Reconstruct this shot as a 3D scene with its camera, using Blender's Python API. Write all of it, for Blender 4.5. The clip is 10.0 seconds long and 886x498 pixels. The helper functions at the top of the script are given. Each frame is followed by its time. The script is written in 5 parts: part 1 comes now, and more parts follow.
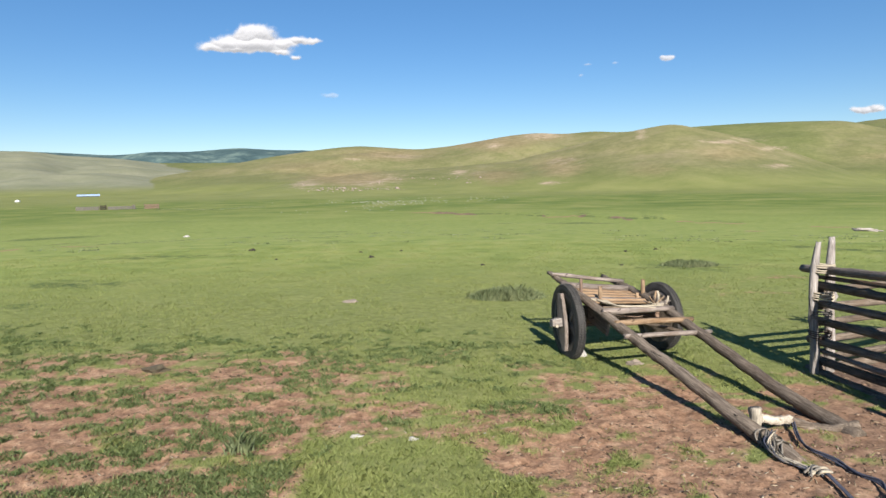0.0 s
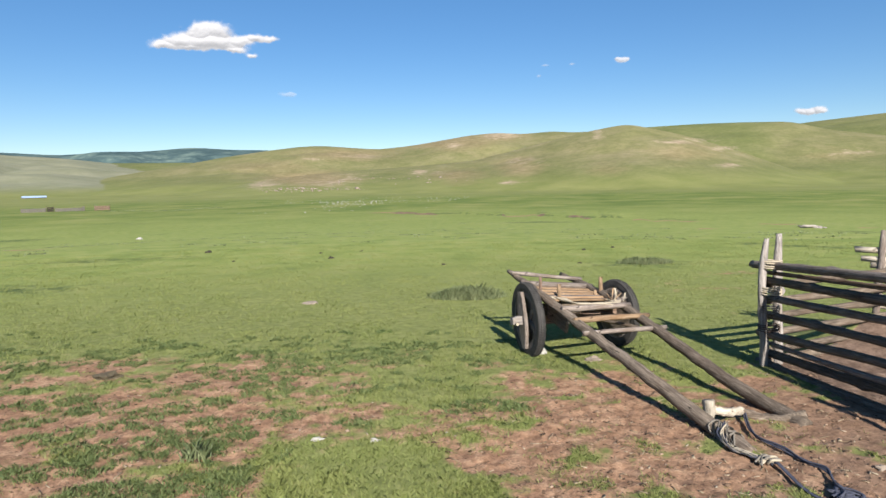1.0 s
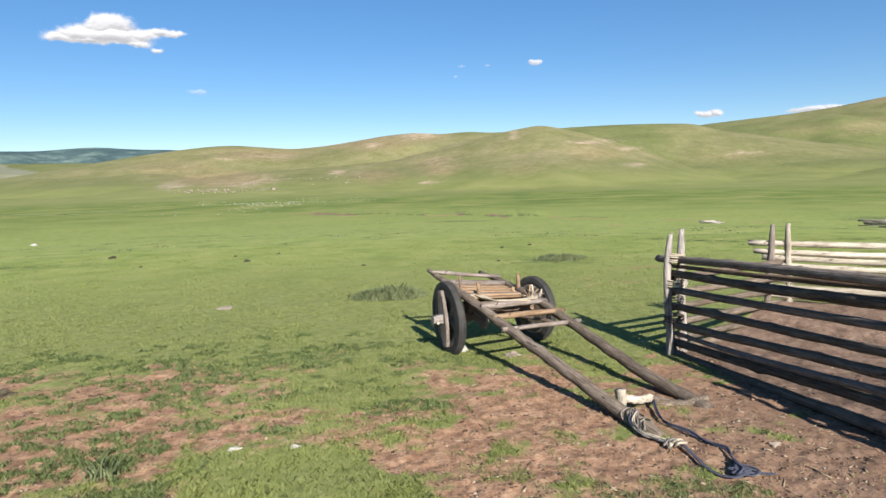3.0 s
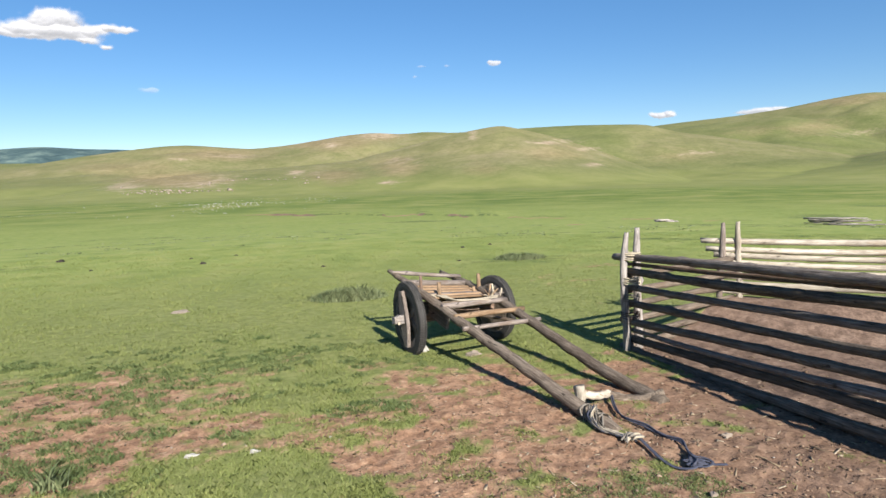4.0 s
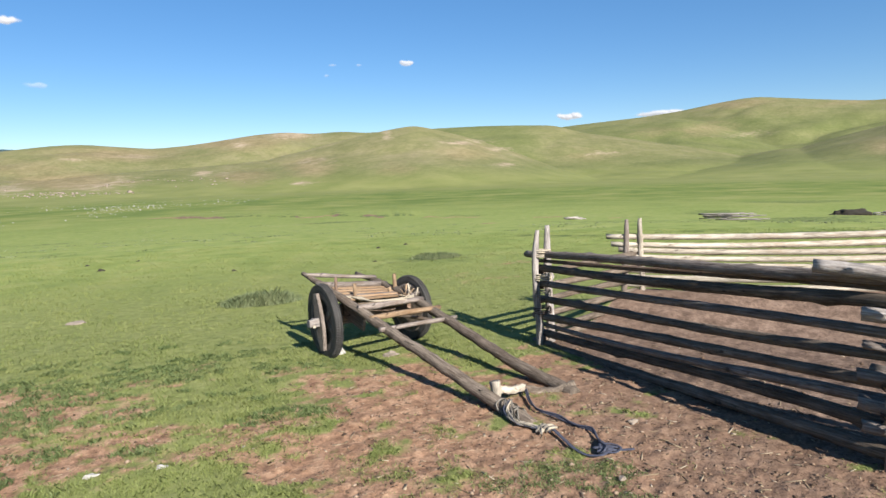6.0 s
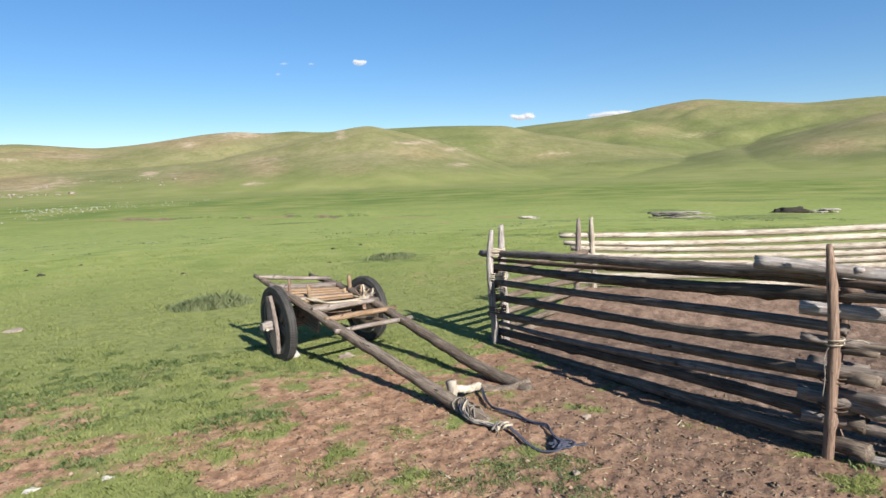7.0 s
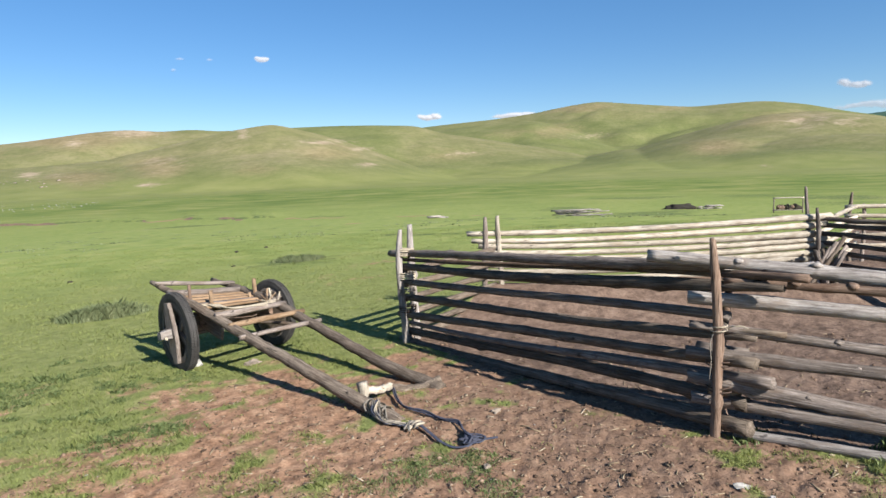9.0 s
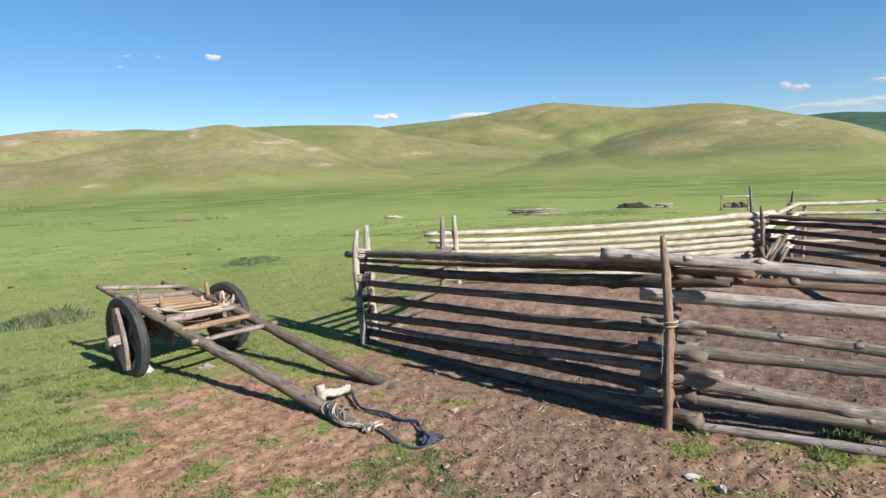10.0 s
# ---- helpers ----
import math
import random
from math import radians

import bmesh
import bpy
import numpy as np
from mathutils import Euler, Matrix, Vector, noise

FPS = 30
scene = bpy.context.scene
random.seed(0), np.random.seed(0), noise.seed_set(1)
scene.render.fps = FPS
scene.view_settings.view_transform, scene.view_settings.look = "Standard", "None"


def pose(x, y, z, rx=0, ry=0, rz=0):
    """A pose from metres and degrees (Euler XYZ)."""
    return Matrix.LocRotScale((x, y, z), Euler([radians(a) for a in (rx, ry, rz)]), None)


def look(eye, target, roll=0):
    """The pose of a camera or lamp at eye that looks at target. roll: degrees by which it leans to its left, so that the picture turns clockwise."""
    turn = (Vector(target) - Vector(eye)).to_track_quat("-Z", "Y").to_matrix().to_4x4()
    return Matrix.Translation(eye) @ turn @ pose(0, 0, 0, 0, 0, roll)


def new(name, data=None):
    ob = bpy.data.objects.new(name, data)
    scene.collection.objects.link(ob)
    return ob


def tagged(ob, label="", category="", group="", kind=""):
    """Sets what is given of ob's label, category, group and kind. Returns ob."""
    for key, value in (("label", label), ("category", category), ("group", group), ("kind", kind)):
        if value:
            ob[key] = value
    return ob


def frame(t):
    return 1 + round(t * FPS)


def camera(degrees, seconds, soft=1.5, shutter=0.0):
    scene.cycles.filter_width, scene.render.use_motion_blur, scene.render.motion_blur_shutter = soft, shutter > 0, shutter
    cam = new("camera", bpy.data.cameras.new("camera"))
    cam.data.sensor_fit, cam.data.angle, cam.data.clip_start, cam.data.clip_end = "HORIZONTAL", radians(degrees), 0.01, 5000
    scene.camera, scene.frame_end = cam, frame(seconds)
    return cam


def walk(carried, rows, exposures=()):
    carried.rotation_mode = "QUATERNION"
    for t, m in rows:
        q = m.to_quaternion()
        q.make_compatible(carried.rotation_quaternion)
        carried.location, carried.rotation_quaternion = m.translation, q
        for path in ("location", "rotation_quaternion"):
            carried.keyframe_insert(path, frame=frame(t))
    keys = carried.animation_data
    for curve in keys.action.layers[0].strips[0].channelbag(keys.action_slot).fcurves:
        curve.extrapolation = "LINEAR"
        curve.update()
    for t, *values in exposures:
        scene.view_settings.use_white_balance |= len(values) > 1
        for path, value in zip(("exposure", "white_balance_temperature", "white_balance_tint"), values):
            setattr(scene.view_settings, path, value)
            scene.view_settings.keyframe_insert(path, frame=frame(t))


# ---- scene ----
cam = camera(70.89, 10.0, soft=1.5)
ROWS = [
    (0, 0.0001, 0.0715, 1.5028, 83.905, 0.946, -0.003),
    (0.5, 0.0023, 0.0715, 1.5028, 83.871, 1.032, -1.806),
    (1, 0.0046, 0.0714, 1.5028, 83.824, 1.115, -3.636),
    (1.5, 0.0069, 0.0712, 1.5027, 83.798, 1.205, -5.483),
    (2, 0.0091, 0.0710, 1.5027, 83.755, 1.246, -7.296),
    (2.5, 0.0115, 0.0706, 1.5026, 83.703, 1.348, -9.165),
    (4, 0.0182, 0.0692, 1.5024, 83.571, 1.521, -14.653),
    (4.5, 0.0204, 0.0686, 1.5024, 83.521, 1.600, -16.515),
    (5, 0.0227, 0.0679, 1.5023, 83.468, 1.666, -18.452),
    (5.5, 0.0250, 0.0670, 1.5022, 83.408, 1.739, -20.436),
    (7, 0.0321, 0.0640, 1.5020, 83.220, 1.920, -26.568),
    (7.5, 0.0344, 0.0628, 1.5019, 83.142, 1.928, -28.697),
    (8, 0.0366, 0.0615, 1.5018, 83.072, 2.019, -30.736),
    (8.5, 0.0388, 0.0601, 1.5017, 82.992, 2.042, -32.801),
    (9, 0.0410, 0.0587, 1.5016, 82.917, 2.096, -34.931),
    (9.5, 0.0431, 0.0572, 1.5015, 82.842, 2.101, -36.966),
    (10, 0.0450, 0.0557, 1.5014, 82.775, 2.200, -38.863),
]
walk(cam, [(t, pose(*row)) for t, *row in ROWS], [(0, 1.13, 6450, 10), (2.5, 1.20, 6430, 10), (5, 1.25, 6380, 10), (7.5, 1.25, 6320, 10), (10, 1.22, 6280, 10)])

# ---------------------------------------------------------------- light
SUN = Vector((0.17, -1.72, 1.0)).normalized()
world = bpy.data.worlds.new("world")
scene.world = world
world.use_nodes = True
wn = world.node_tree.nodes
sky = wn.new("ShaderNodeTexSky")
sky.sky_type = "NISHITA"
sky.sun_disc = False
sky.sun_elevation = math.asin(SUN.z)
sky.sun_rotation = math.atan2(SUN.x, SUN.y)
sky.altitude = 1500
sky.air_density = 1.0
sky.dust_density = 0.06
sky.ozone_density = 1.6
wn["Background"].inputs["Strength"].default_value = 0.05
tint = wn.new("ShaderNodeHueSaturation")
tint.inputs["Saturation"].default_value = 1.32
tint.inputs["Hue"].default_value = 0.504
world.node_tree.links.new(sky.outputs[0], tint.inputs["Color"])
even = wn.new("ShaderNodeMix")
even.data_type = "RGBA"
even.inputs[0].default_value = 0.2
even.inputs[7].default_value = (2.2, 4.7, 8.5, 1)
world.node_tree.links.new(tint.outputs[0], even.inputs[6])
world.node_tree.links.new(even.outputs[2], wn["Background"].inputs["Color"])

lamp = bpy.data.lights.new("sun", "SUN")
lamp.energy, lamp.angle, lamp.color = 5.0, radians(0.53), (1.0, 0.945, 0.86)
sun = new("sun", lamp)
sun.matrix_world = look((6, -60, 35), Vector((6, -60, 35)) - SUN)


# ---------------------------------------------------------------- numeric noise for the land
def _hash(ix, iy, seed):
    n = (ix.astype(np.int64) * 374761393 + iy.astype(np.int64) * 668265263 + seed * 974634413) & 0x7FFFFFFF
    n = ((n ^ (n >> 13)) * 1274126177) & 0x7FFFFFFF
    return ((n ^ (n >> 16)) & 0xFFFF) / 65535.0


def vnoise(x, y, seed=0):
    x, y = np.asarray(x, float), np.asarray(y, float)
    ix, iy = np.floor(x), np.floor(y)
    fx, fy = x - ix, y - iy
    fx, fy = fx * fx * (3 - 2 * fx), fy * fy * (3 - 2 * fy)
    a, b = _hash(ix, iy, seed), _hash(ix + 1, iy, seed)
    c, d = _hash(ix, iy + 1, seed), _hash(ix + 1, iy + 1, seed)
    return (a + (b - a) * fx) * (1 - fy) + (c + (d - c) * fx) * fy


def fbm(x, y, seed=0, octaves=4):
    total, amp, norm = 0.0, 1.0, 0.0
    for k in range(octaves):
        total = total + amp * vnoise(x * 2 ** k + 17.3 * k, y * 2 ** k - 9.1 * k, seed + k)
        norm += amp
        amp *= 0.5
    return total / norm


def sstep(a, b, x):
    t = np.clip((x - a) / (b - a), 0, 1)
    return t * t * (3 - 2 * t)


def bump2(x, y, cx, cy, rx, ry):
    return np.exp(-(((x - cx) / rx) ** 2 + ((y - cy) / ry) ** 2))


# ---------------------------------------------------------------- materials
class Nodes:
    def __init__(self, name, rough=0.8, spec=0.3):
        self.mat = bpy.data.materials.new(name)
        self.mat.use_nodes = True
        self.n, self.l = self.mat.node_tree.nodes, self.mat.node_tree.links
        self.bsdf = self.n["Principled BSDF"]
        self.bsdf.inputs["Roughness"].default_value = rough
        self.bsdf.inputs["Specular IOR Level"].default_value = spec

    def node(self, kind, **kw):
        nd = self.n.new(kind)
        for key, value in kw.items():
            if key == "op":
                nd.operation = value
            elif key == "blend":
                nd.data_type, nd.blend_type = "RGBA", value
            else:
                nd.inputs[key].default_value = value
        return nd

    def coord(self, scale=(1, 1, 1), what="Object"):
        tc = self.node("ShaderNodeTexCoord")
        mp = self.node("ShaderNodeMapping", Scale=scale)
        self.l.new(tc.outputs[what], mp.inputs["Vector"])
        return mp.outputs["Vector"]

    def noise(self, vec, scale, detail=4.0, rough=0.55, dist=0.0):
        nd = self.node("ShaderNodeTexNoise", Scale=scale, Detail=detail, Roughness=rough, Distortion=dist)
        self.l.new(vec, nd.inputs["Vector"])
        return nd.outputs["Fac"]

    def ramp(self, fac, *stops):
        nd = self.node("ShaderNodeValToRGB")
        els = nd.color_ramp.elements
        while len(els) < len(stops):
            els.new(0.5)
        for e, (p, c) in zip(els, stops):
            e.position = p
            e.color = (*c, 1) if len(c) == 3 else c
        self.l.new(fac, nd.inputs["Fac"])
        return nd.outputs["Color"]

    def span(self, fac, a, b, lo=0.0, hi=1.0):
        nd = self.node("ShaderNodeMapRange")
        nd.inputs["From Min"].default_value, nd.inputs["From Max"].default_value = a, b
        nd.inputs["To Min"].default_value, nd.inputs["To Max"].default_value = lo, hi
        self.l.new(fac, nd.inputs["Value"])
        return nd.outputs["Result"]

    def math(self, op, a, b):
        nd = self.node("ShaderNodeMath", op=op)
        for s, v in zip(nd.inputs, (a, b)):
            if isinstance(v, (int, float)):
                s.default_value = v
            else:
                self.l.new(v, s)
        return nd.outputs[0]

    def mix(self, fac, a, b, blend="MIX"):
        nd = self.node("ShaderNodeMix", blend=blend)
        for s, v in ((nd.inputs[0], fac), (nd.inputs[6], a), (nd.inputs[7], b)):
            if isinstance(v, (int, float)):
                s.default_value = v
            elif isinstance(v, tuple):
                s.default_value = (*v, 1)
            else:
                self.l.new(v, s)
        return nd.outputs[2]

    def attr(self, name):
        nd = self.node("ShaderNodeAttribute")
        nd.attribute_name = name
        return nd.outputs["Fac"]

    def random(self):
        return self.node("ShaderNodeObjectInfo").outputs["Random"]

    def island(self):
        return self.node("ShaderNodeNewGeometry").outputs["Random Per Island"]

    def bump(self, height, strength=0.5, dist=0.01):
        nd = self.node("ShaderNodeBump", Strength=strength, Distance=dist)
        self.l.new(height, nd.inputs["Height"])
        self.l.new(nd.outputs["Normal"], self.bsdf.inputs["Normal"])

    def out(self, colour):
        if isinstance(colour, tuple):
            self.bsdf.inputs["Base Color"].default_value = (*colour, 1)
        else:
            self.l.new(colour, self.bsdf.inputs["Base Color"])
        return self.mat


def wood(name, dark, mid, light, grain=1.0, rough=0.85):
    """Timber whose grain runs along the local x axis."""
    m = Nodes(name, rough, 0.2)
    fibre = m.noise(m.coord((4, 110, 110)), 1.0 * grain, 6, 0.65, 0.4)
    blotch = m.noise(m.coord((4, 12, 12)), 1.6, 6, 0.65)
    crack = m.noise(m.coord((2.2, 60, 60)), 1.3, 4, 0.6, 0.8)
    base = m.ramp(fibre, (0.28, dark), (0.5, mid), (0.72, light))
    stain = m.ramp(blotch, (0.3, (0.38, 0.34, 0.31)), (0.5, (0.9, 0.88, 0.86)), (0.7, (1.2, 1.17, 1.14)))
    base = m.mix(0.8, base, stain, "MULTIPLY")
    slit = m.span(crack, 0.3, 0.37)
    base = m.mix(slit, tuple(c * 0.35 for c in dark), base)
    bark = m.span(m.noise(m.coord((2.5, 9, 9)), 1.3, 7, 0.7), 0.56, 0.66, 0.0, 0.75)
    base = m.mix(bark, base, tuple(c * 0.62 * w for c, w in zip(mid, (1.12, 0.98, 0.86))))
    knot = m.span(m.noise(m.coord((9, 14, 14)), 1.0, 3, 0.5), 0.69, 0.74, 0.0, 0.85)
    base = m.mix(knot, base, tuple(c * 0.6 for c in dark))
    tone = m.span(m.random(), 0, 1, 0.72, 1.22)
    hue = m.node("ShaderNodeHueSaturation")
    m.l.new(tone, hue.inputs["Value"])
    m.l.new(base, hue.inputs["Color"])
    m.bump(m.math("ADD", m.math("MULTIPLY", fibre, 0.7), m.math("SUBTRACT", slit, m.math("MULTIPLY", bark, -0.4))), 0.9, 0.008)
    return m.out(hue.outputs["Color"])


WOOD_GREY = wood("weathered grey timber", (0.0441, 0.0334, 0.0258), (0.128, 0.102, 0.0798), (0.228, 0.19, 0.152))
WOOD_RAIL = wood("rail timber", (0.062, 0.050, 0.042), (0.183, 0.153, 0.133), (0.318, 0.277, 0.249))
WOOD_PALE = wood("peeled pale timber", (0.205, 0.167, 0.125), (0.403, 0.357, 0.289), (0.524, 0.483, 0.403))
# silver grey timber, with the light of the sunlit rails put into its colour
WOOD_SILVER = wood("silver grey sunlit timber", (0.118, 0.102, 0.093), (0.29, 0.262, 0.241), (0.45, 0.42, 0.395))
WOOD_NEW = wood("fresh orange timber", (0.137, 0.0836, 0.0456), (0.274, 0.186, 0.114), (0.38, 0.289, 0.198))
WOOD_BROWN = wood("brown bark timber", (0.0646, 0.0395, 0.0281), (0.179, 0.122, 0.0897), (0.296, 0.22, 0.171))


def simple(name, a, b, scale=8, rough=0.8, bump=0.3, dist=0.004, spec=0.3):
    m = Nodes(name, rough, spec)
    f = m.noise(m.coord(), scale, 6, 0.6)
    g = m.noise(m.coord(), scale * 7, 3, 0.6)
    c = m.mix(f, a, b)
    c = m.mix(0.35, c, m.ramp(g, (0.3, (0.55, 0.55, 0.55)), (0.7, (1.2, 1.2, 1.2))), "MULTIPLY")
    m.bump(g, bump, dist)
    return m.out(c)


RUBBER = simple("dusty rubber", (0.00456, 0.00456, 0.00532), (0.08, 0.074, 0.068), 13, 0.75, 0.6, 0.006)
IRON = simple("rusty iron", (0.038, 0.0266, 0.0228), (0.0912, 0.0532, 0.0342), 18, 0.7, 0.3)
BONE = simple("worn pale wood", (0.198, 0.152, 0.103), (0.471, 0.41, 0.319), 30, 0.7, 0.4)
ROPE_PALE = simple("pale cord", (0.274, 0.228, 0.16), (0.456, 0.395, 0.304), 60, 0.9, 0.5, 0.002)
ROPE_GREY = simple("grey frayed cord", (0.0608, 0.0517, 0.0418), (0.274, 0.243, 0.205), 35, 0.9, 0.6, 0.003)
WEB_BLUE = simple("faded blue webbing", (0.0182, 0.0198, 0.0304), (0.0836, 0.0897, 0.125), 55, 0.85, 0.5, 0.002)
STONE = simple("pale stone", (0.152, 0.118, 0.0912), (0.304, 0.251, 0.201), 30, 0.9, 0.6, 0.006)
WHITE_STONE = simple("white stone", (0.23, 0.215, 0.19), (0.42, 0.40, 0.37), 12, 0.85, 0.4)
DUNG = simple("dried dung", (0.0152, 0.0129, 0.00988), (0.0456, 0.038, 0.0274), 16, 0.95, 0.8, 0.01)
DARK_SOIL = simple("dark crumbled soil", (0.05, 0.042, 0.028), (0.13, 0.105, 0.065), 40, 0.95, 0.9, 0.012)
BLUE_ROOF = simple("blue sheet", (0.19, 0.274, 0.456), (0.319, 0.395, 0.547), 0.3, 0.5, 0.1)
HUT_WALL = simple("grey weathered boards", (0.0684, 0.0608, 0.0532), (0.152, 0.137, 0.118), 0.8, 0.9, 0.3)
FELT = simple("white felt", (0.568, 0.559, 0.533), (0.705, 0.697, 0.671), 0.7, 0.9, 0.3)


def land_material():
    m = Nodes("steppe", 0.95, 0.1)
    pos = m.coord()
    n1 = m.noise(pos, 0.9, 6, 0.6)
    n2 = m.noise(pos, 9, 6, 0.65)
    n3 = m.noise(pos, 55, 5, 0.7)
    n4 = m.noise(pos, 0.05, 7, 0.68)
    grass = m.ramp(n2, (0.25, (0.095, 0.108, 0.036)), (0.5, (0.165, 0.182, 0.06)), (0.75, (0.24, 0.238, 0.098)))
    far = m.ramp(n4, (0.36, (0.088, 0.122, 0.028)), (0.5, (0.132, 0.162, 0.041)), (0.64, (0.195, 0.198, 0.066)))
    mid = m.ramp(n1, (0.28, (0.125, 0.168, 0.042)), (0.5, (0.20, 0.235, 0.067)), (0.72, (0.262, 0.266, 0.096)))
    grass = m.mix(m.attr("mid"), grass, mid)
    grass = m.mix(m.attr("far"), grass, far)
    speck = m.ramp(n3, (0.3, (0.55, 0.55, 0.54)), (0.6, (1.12, 1.12, 1.12)))
    pits = m.ramp(m.noise(pos, 22, 5, 0.65), (0.36, (0.5, 0.47, 0.45)), (0.5, (1.0, 1.0, 1.0)), (0.68, (1.14, 1.13, 1.12)))
    speck = m.mix(0.85, speck, pits, "MULTIPLY")
    dirt = m.ramp(n2, (0.26, (0.135, 0.074, 0.045)), (0.5, (0.295, 0.173, 0.107)), (0.74, (0.43, 0.285, 0.183)))
    dirt = m.mix(0.75, dirt, speck, "MULTIPLY")
    muck = m.ramp(m.noise(pos, 7, 8, 0.75), (0.3, (0.061, 0.042, 0.0325)), (0.52, (0.150, 0.104, 0.079)), (0.75, (0.262, 0.19, 0.146)))
    dirt = m.mix(m.attr("trod"), dirt, m.mix(0.7, muck, speck, "MULTIPLY"))
    # ragged edge between turf and soil
    edge = m.math("ADD", m.attr("soil"), m.math("MULTIPLY", m.math("SUBTRACT", n2, 0.5), 0.6))
    edge = m.math("ADD", edge, m.math("MULTIPLY", m.math("SUBTRACT", n3, 0.5), 0.5))
    rank = m.ramp(n2, (0.3, (0.038, 0.0608, 0.019)), (0.7, (0.0912, 0.118, 0.0456)))
    lush = m.span(m.math("ADD", m.attr("rank"), m.math("MULTIPLY", m.math("SUBTRACT", m.noise(pos, 2.2, 6, 0.7), 0.5), 1.4)), 0.45, 0.75)
    grass = m.mix(lush, grass, rank)
    c = m.mix(m.span(edge, 0.38, 0.66), grass, dirt)
    # dry slopes, rock and forest of the hills
    grit = m.ramp(m.noise(pos, 0.12, 7, 0.75), (0.3, (0.72, 0.74, 0.72)), (0.7, (1.2, 1.18, 1.2)))
    slope = m.ramp(m.noise(pos, 0.011, 8, 0.7), (0.32, (0.0798, 0.0988, 0.0304)), (0.5, (0.106, 0.123, 0.041)), (0.68, (0.144, 0.152, 0.0578)))
    foot = m.ramp(m.noise(pos, 0.02, 6, 0.6), (0.35, (0.141, 0.156, 0.0502)), (0.65, (0.198, 0.199, 0.0745)))
    c = m.mix(m.attr("foot"), c, foot)
    slope = m.mix(0.8, slope, grit, "MULTIPLY")
    c = m.mix(m.attr("hill"), c, slope)
    dry = m.ramp(m.noise(pos, 0.02, 8, 0.7), (0.32, (0.125, 0.125, 0.0517)), (0.5, (0.167, 0.156, 0.0722)), (0.68, (0.22, 0.19, 0.105)))
    dry = m.mix(0.8, dry, grit, "MULTIPLY")
    c = m.mix(m.attr("dry"), c, dry)
    sere = m.ramp(m.noise(pos, 0.03, 8, 0.75), (0.3, (0.145, 0.117, 0.058)), (0.5, (0.205, 0.163, 0.087)), (0.7, (0.28, 0.218, 0.13)))
    sere = m.mix(0.8, sere, grit, "MULTIPLY")
    c = m.mix(m.span(m.math("ADD", m.attr("brown"), m.math("MULTIPLY", m.math("SUBTRACT", m.noise(pos, 0.016, 9, 0.7), 0.5), 1.3)), 0.25, 0.95, 0.0, 0.9), c, sere)
    # grey-green of the left hill, with its haze put into the colour
    haze_grey = m.ramp(m.noise(pos, 0.015, 8, 0.7), (0.35, (0.152, 0.16, 0.106)), (0.65, (0.22, 0.217, 0.152)))
    c = m.mix(m.attr("left_haze"), c, haze_grey)
    bare = m.ramp(m.noise(pos, 0.06, 6, 0.65), (0.35, (0.225, 0.172, 0.112)), (0.6, (0.35, 0.28, 0.195)))
    c = m.mix(m.span(m.math("ADD", m.attr("bare"), m.math("MULTIPLY", m.math("SUBTRACT", m.noise(pos, 0.05, 9, 0.78), 0.5), 3.2)), 0.4, 1.1), c, bare)
    # forest colour with the blue-grey of distance haze mixed in
    wood_haze_c = m.ramp(m.noise(pos, 0.006, 8, 0.75), (0.34, (0.03, 0.055, 0.06)), (0.5, (0.06, 0.095, 0.095)), (0.62, (0.13, 0.175, 0.15)))
    wood_haze_c = m.mix(m.attr("pine"), wood_haze_c, m.ramp(m.noise(pos, 0.01, 8, 0.7), (0.35, (0.022, 0.05, 0.034)), (0.65, (0.05, 0.09, 0.062))))
    c = m.mix(m.attr("forest"), c, wood_haze_c)
    m.bump(m.math("ADD", n2, m.math("MULTIPLY", n3, 0.5)), 0.55, 0.03)
    return m.out(c)


LAND = land_material()


def leaf(name, a, b, c, rough=0.6):
    m = Nodes(name, rough, 0.25)
    patch = m.noise(m.coord(), 0.8, 4, 0.6)
    col = m.ramp(m.island(), (0.0, a), (0.5, b), (1.0, c))
    col = m.mix(0.6, col, m.ramp(patch, (0.3, (0.65, 0.75, 0.6)), (0.7, (1.25, 1.15, 1.1))), "MULTIPLY")
    tr = m.node("ShaderNodeBsdfTranslucent")
    m.l.new(col, tr.inputs["Color"])
    ms = m.node("ShaderNodeMixShader", Fac=0.25)
    m.l.new(m.bsdf.outputs[0], ms.inputs[1])
    m.l.new(tr.outputs[0], ms.inputs[2])
    m.l.new(ms.outputs[0], m.n["Material Output"].inputs["Surface"])
    return m.out(col)


GRASS = leaf("short turf", (0.160, 0.192, 0.056), (0.196, 0.225, 0.070), (0.232, 0.247, 0.090))
WEED = leaf("broad weed", (0.088, 0.124, 0.045), (0.124, 0.162, 0.061), (0.172, 0.2, 0.082))
SEDGE = leaf("grey green tussock", (0.106, 0.133, 0.0646), (0.144, 0.171, 0.0836), (0.198, 0.22, 0.118))


# ---------------------------------------------------------------- the lie of the land
RING_D = [12, 30, 60, 85, 120, 180, 260, 400, 600, 5000]
RING_Z = [0.36, 1.15, 3.25, 5.0, 6.3, 6.9, 7.1, 7.9, 10, 10]


def crest(az, table, dist):
    a = np.array([p[0] for p in table])
    e = np.array([p[1] for p in table])
    order = np.argsort(a)
    fine = np.arange(-190, 190.05, 0.1)
    bell = np.exp(-np.linspace(-3, 3, 41) ** 2 / 2)
    soft = np.convolve(np.pad(np.interp(fine, a[order], e[order]), 20, mode="edge"), bell / bell.sum(), mode="valid")
    el = np.interp(az, fine, soft)
    return 1.5 + dist * np.tan(np.radians(el))


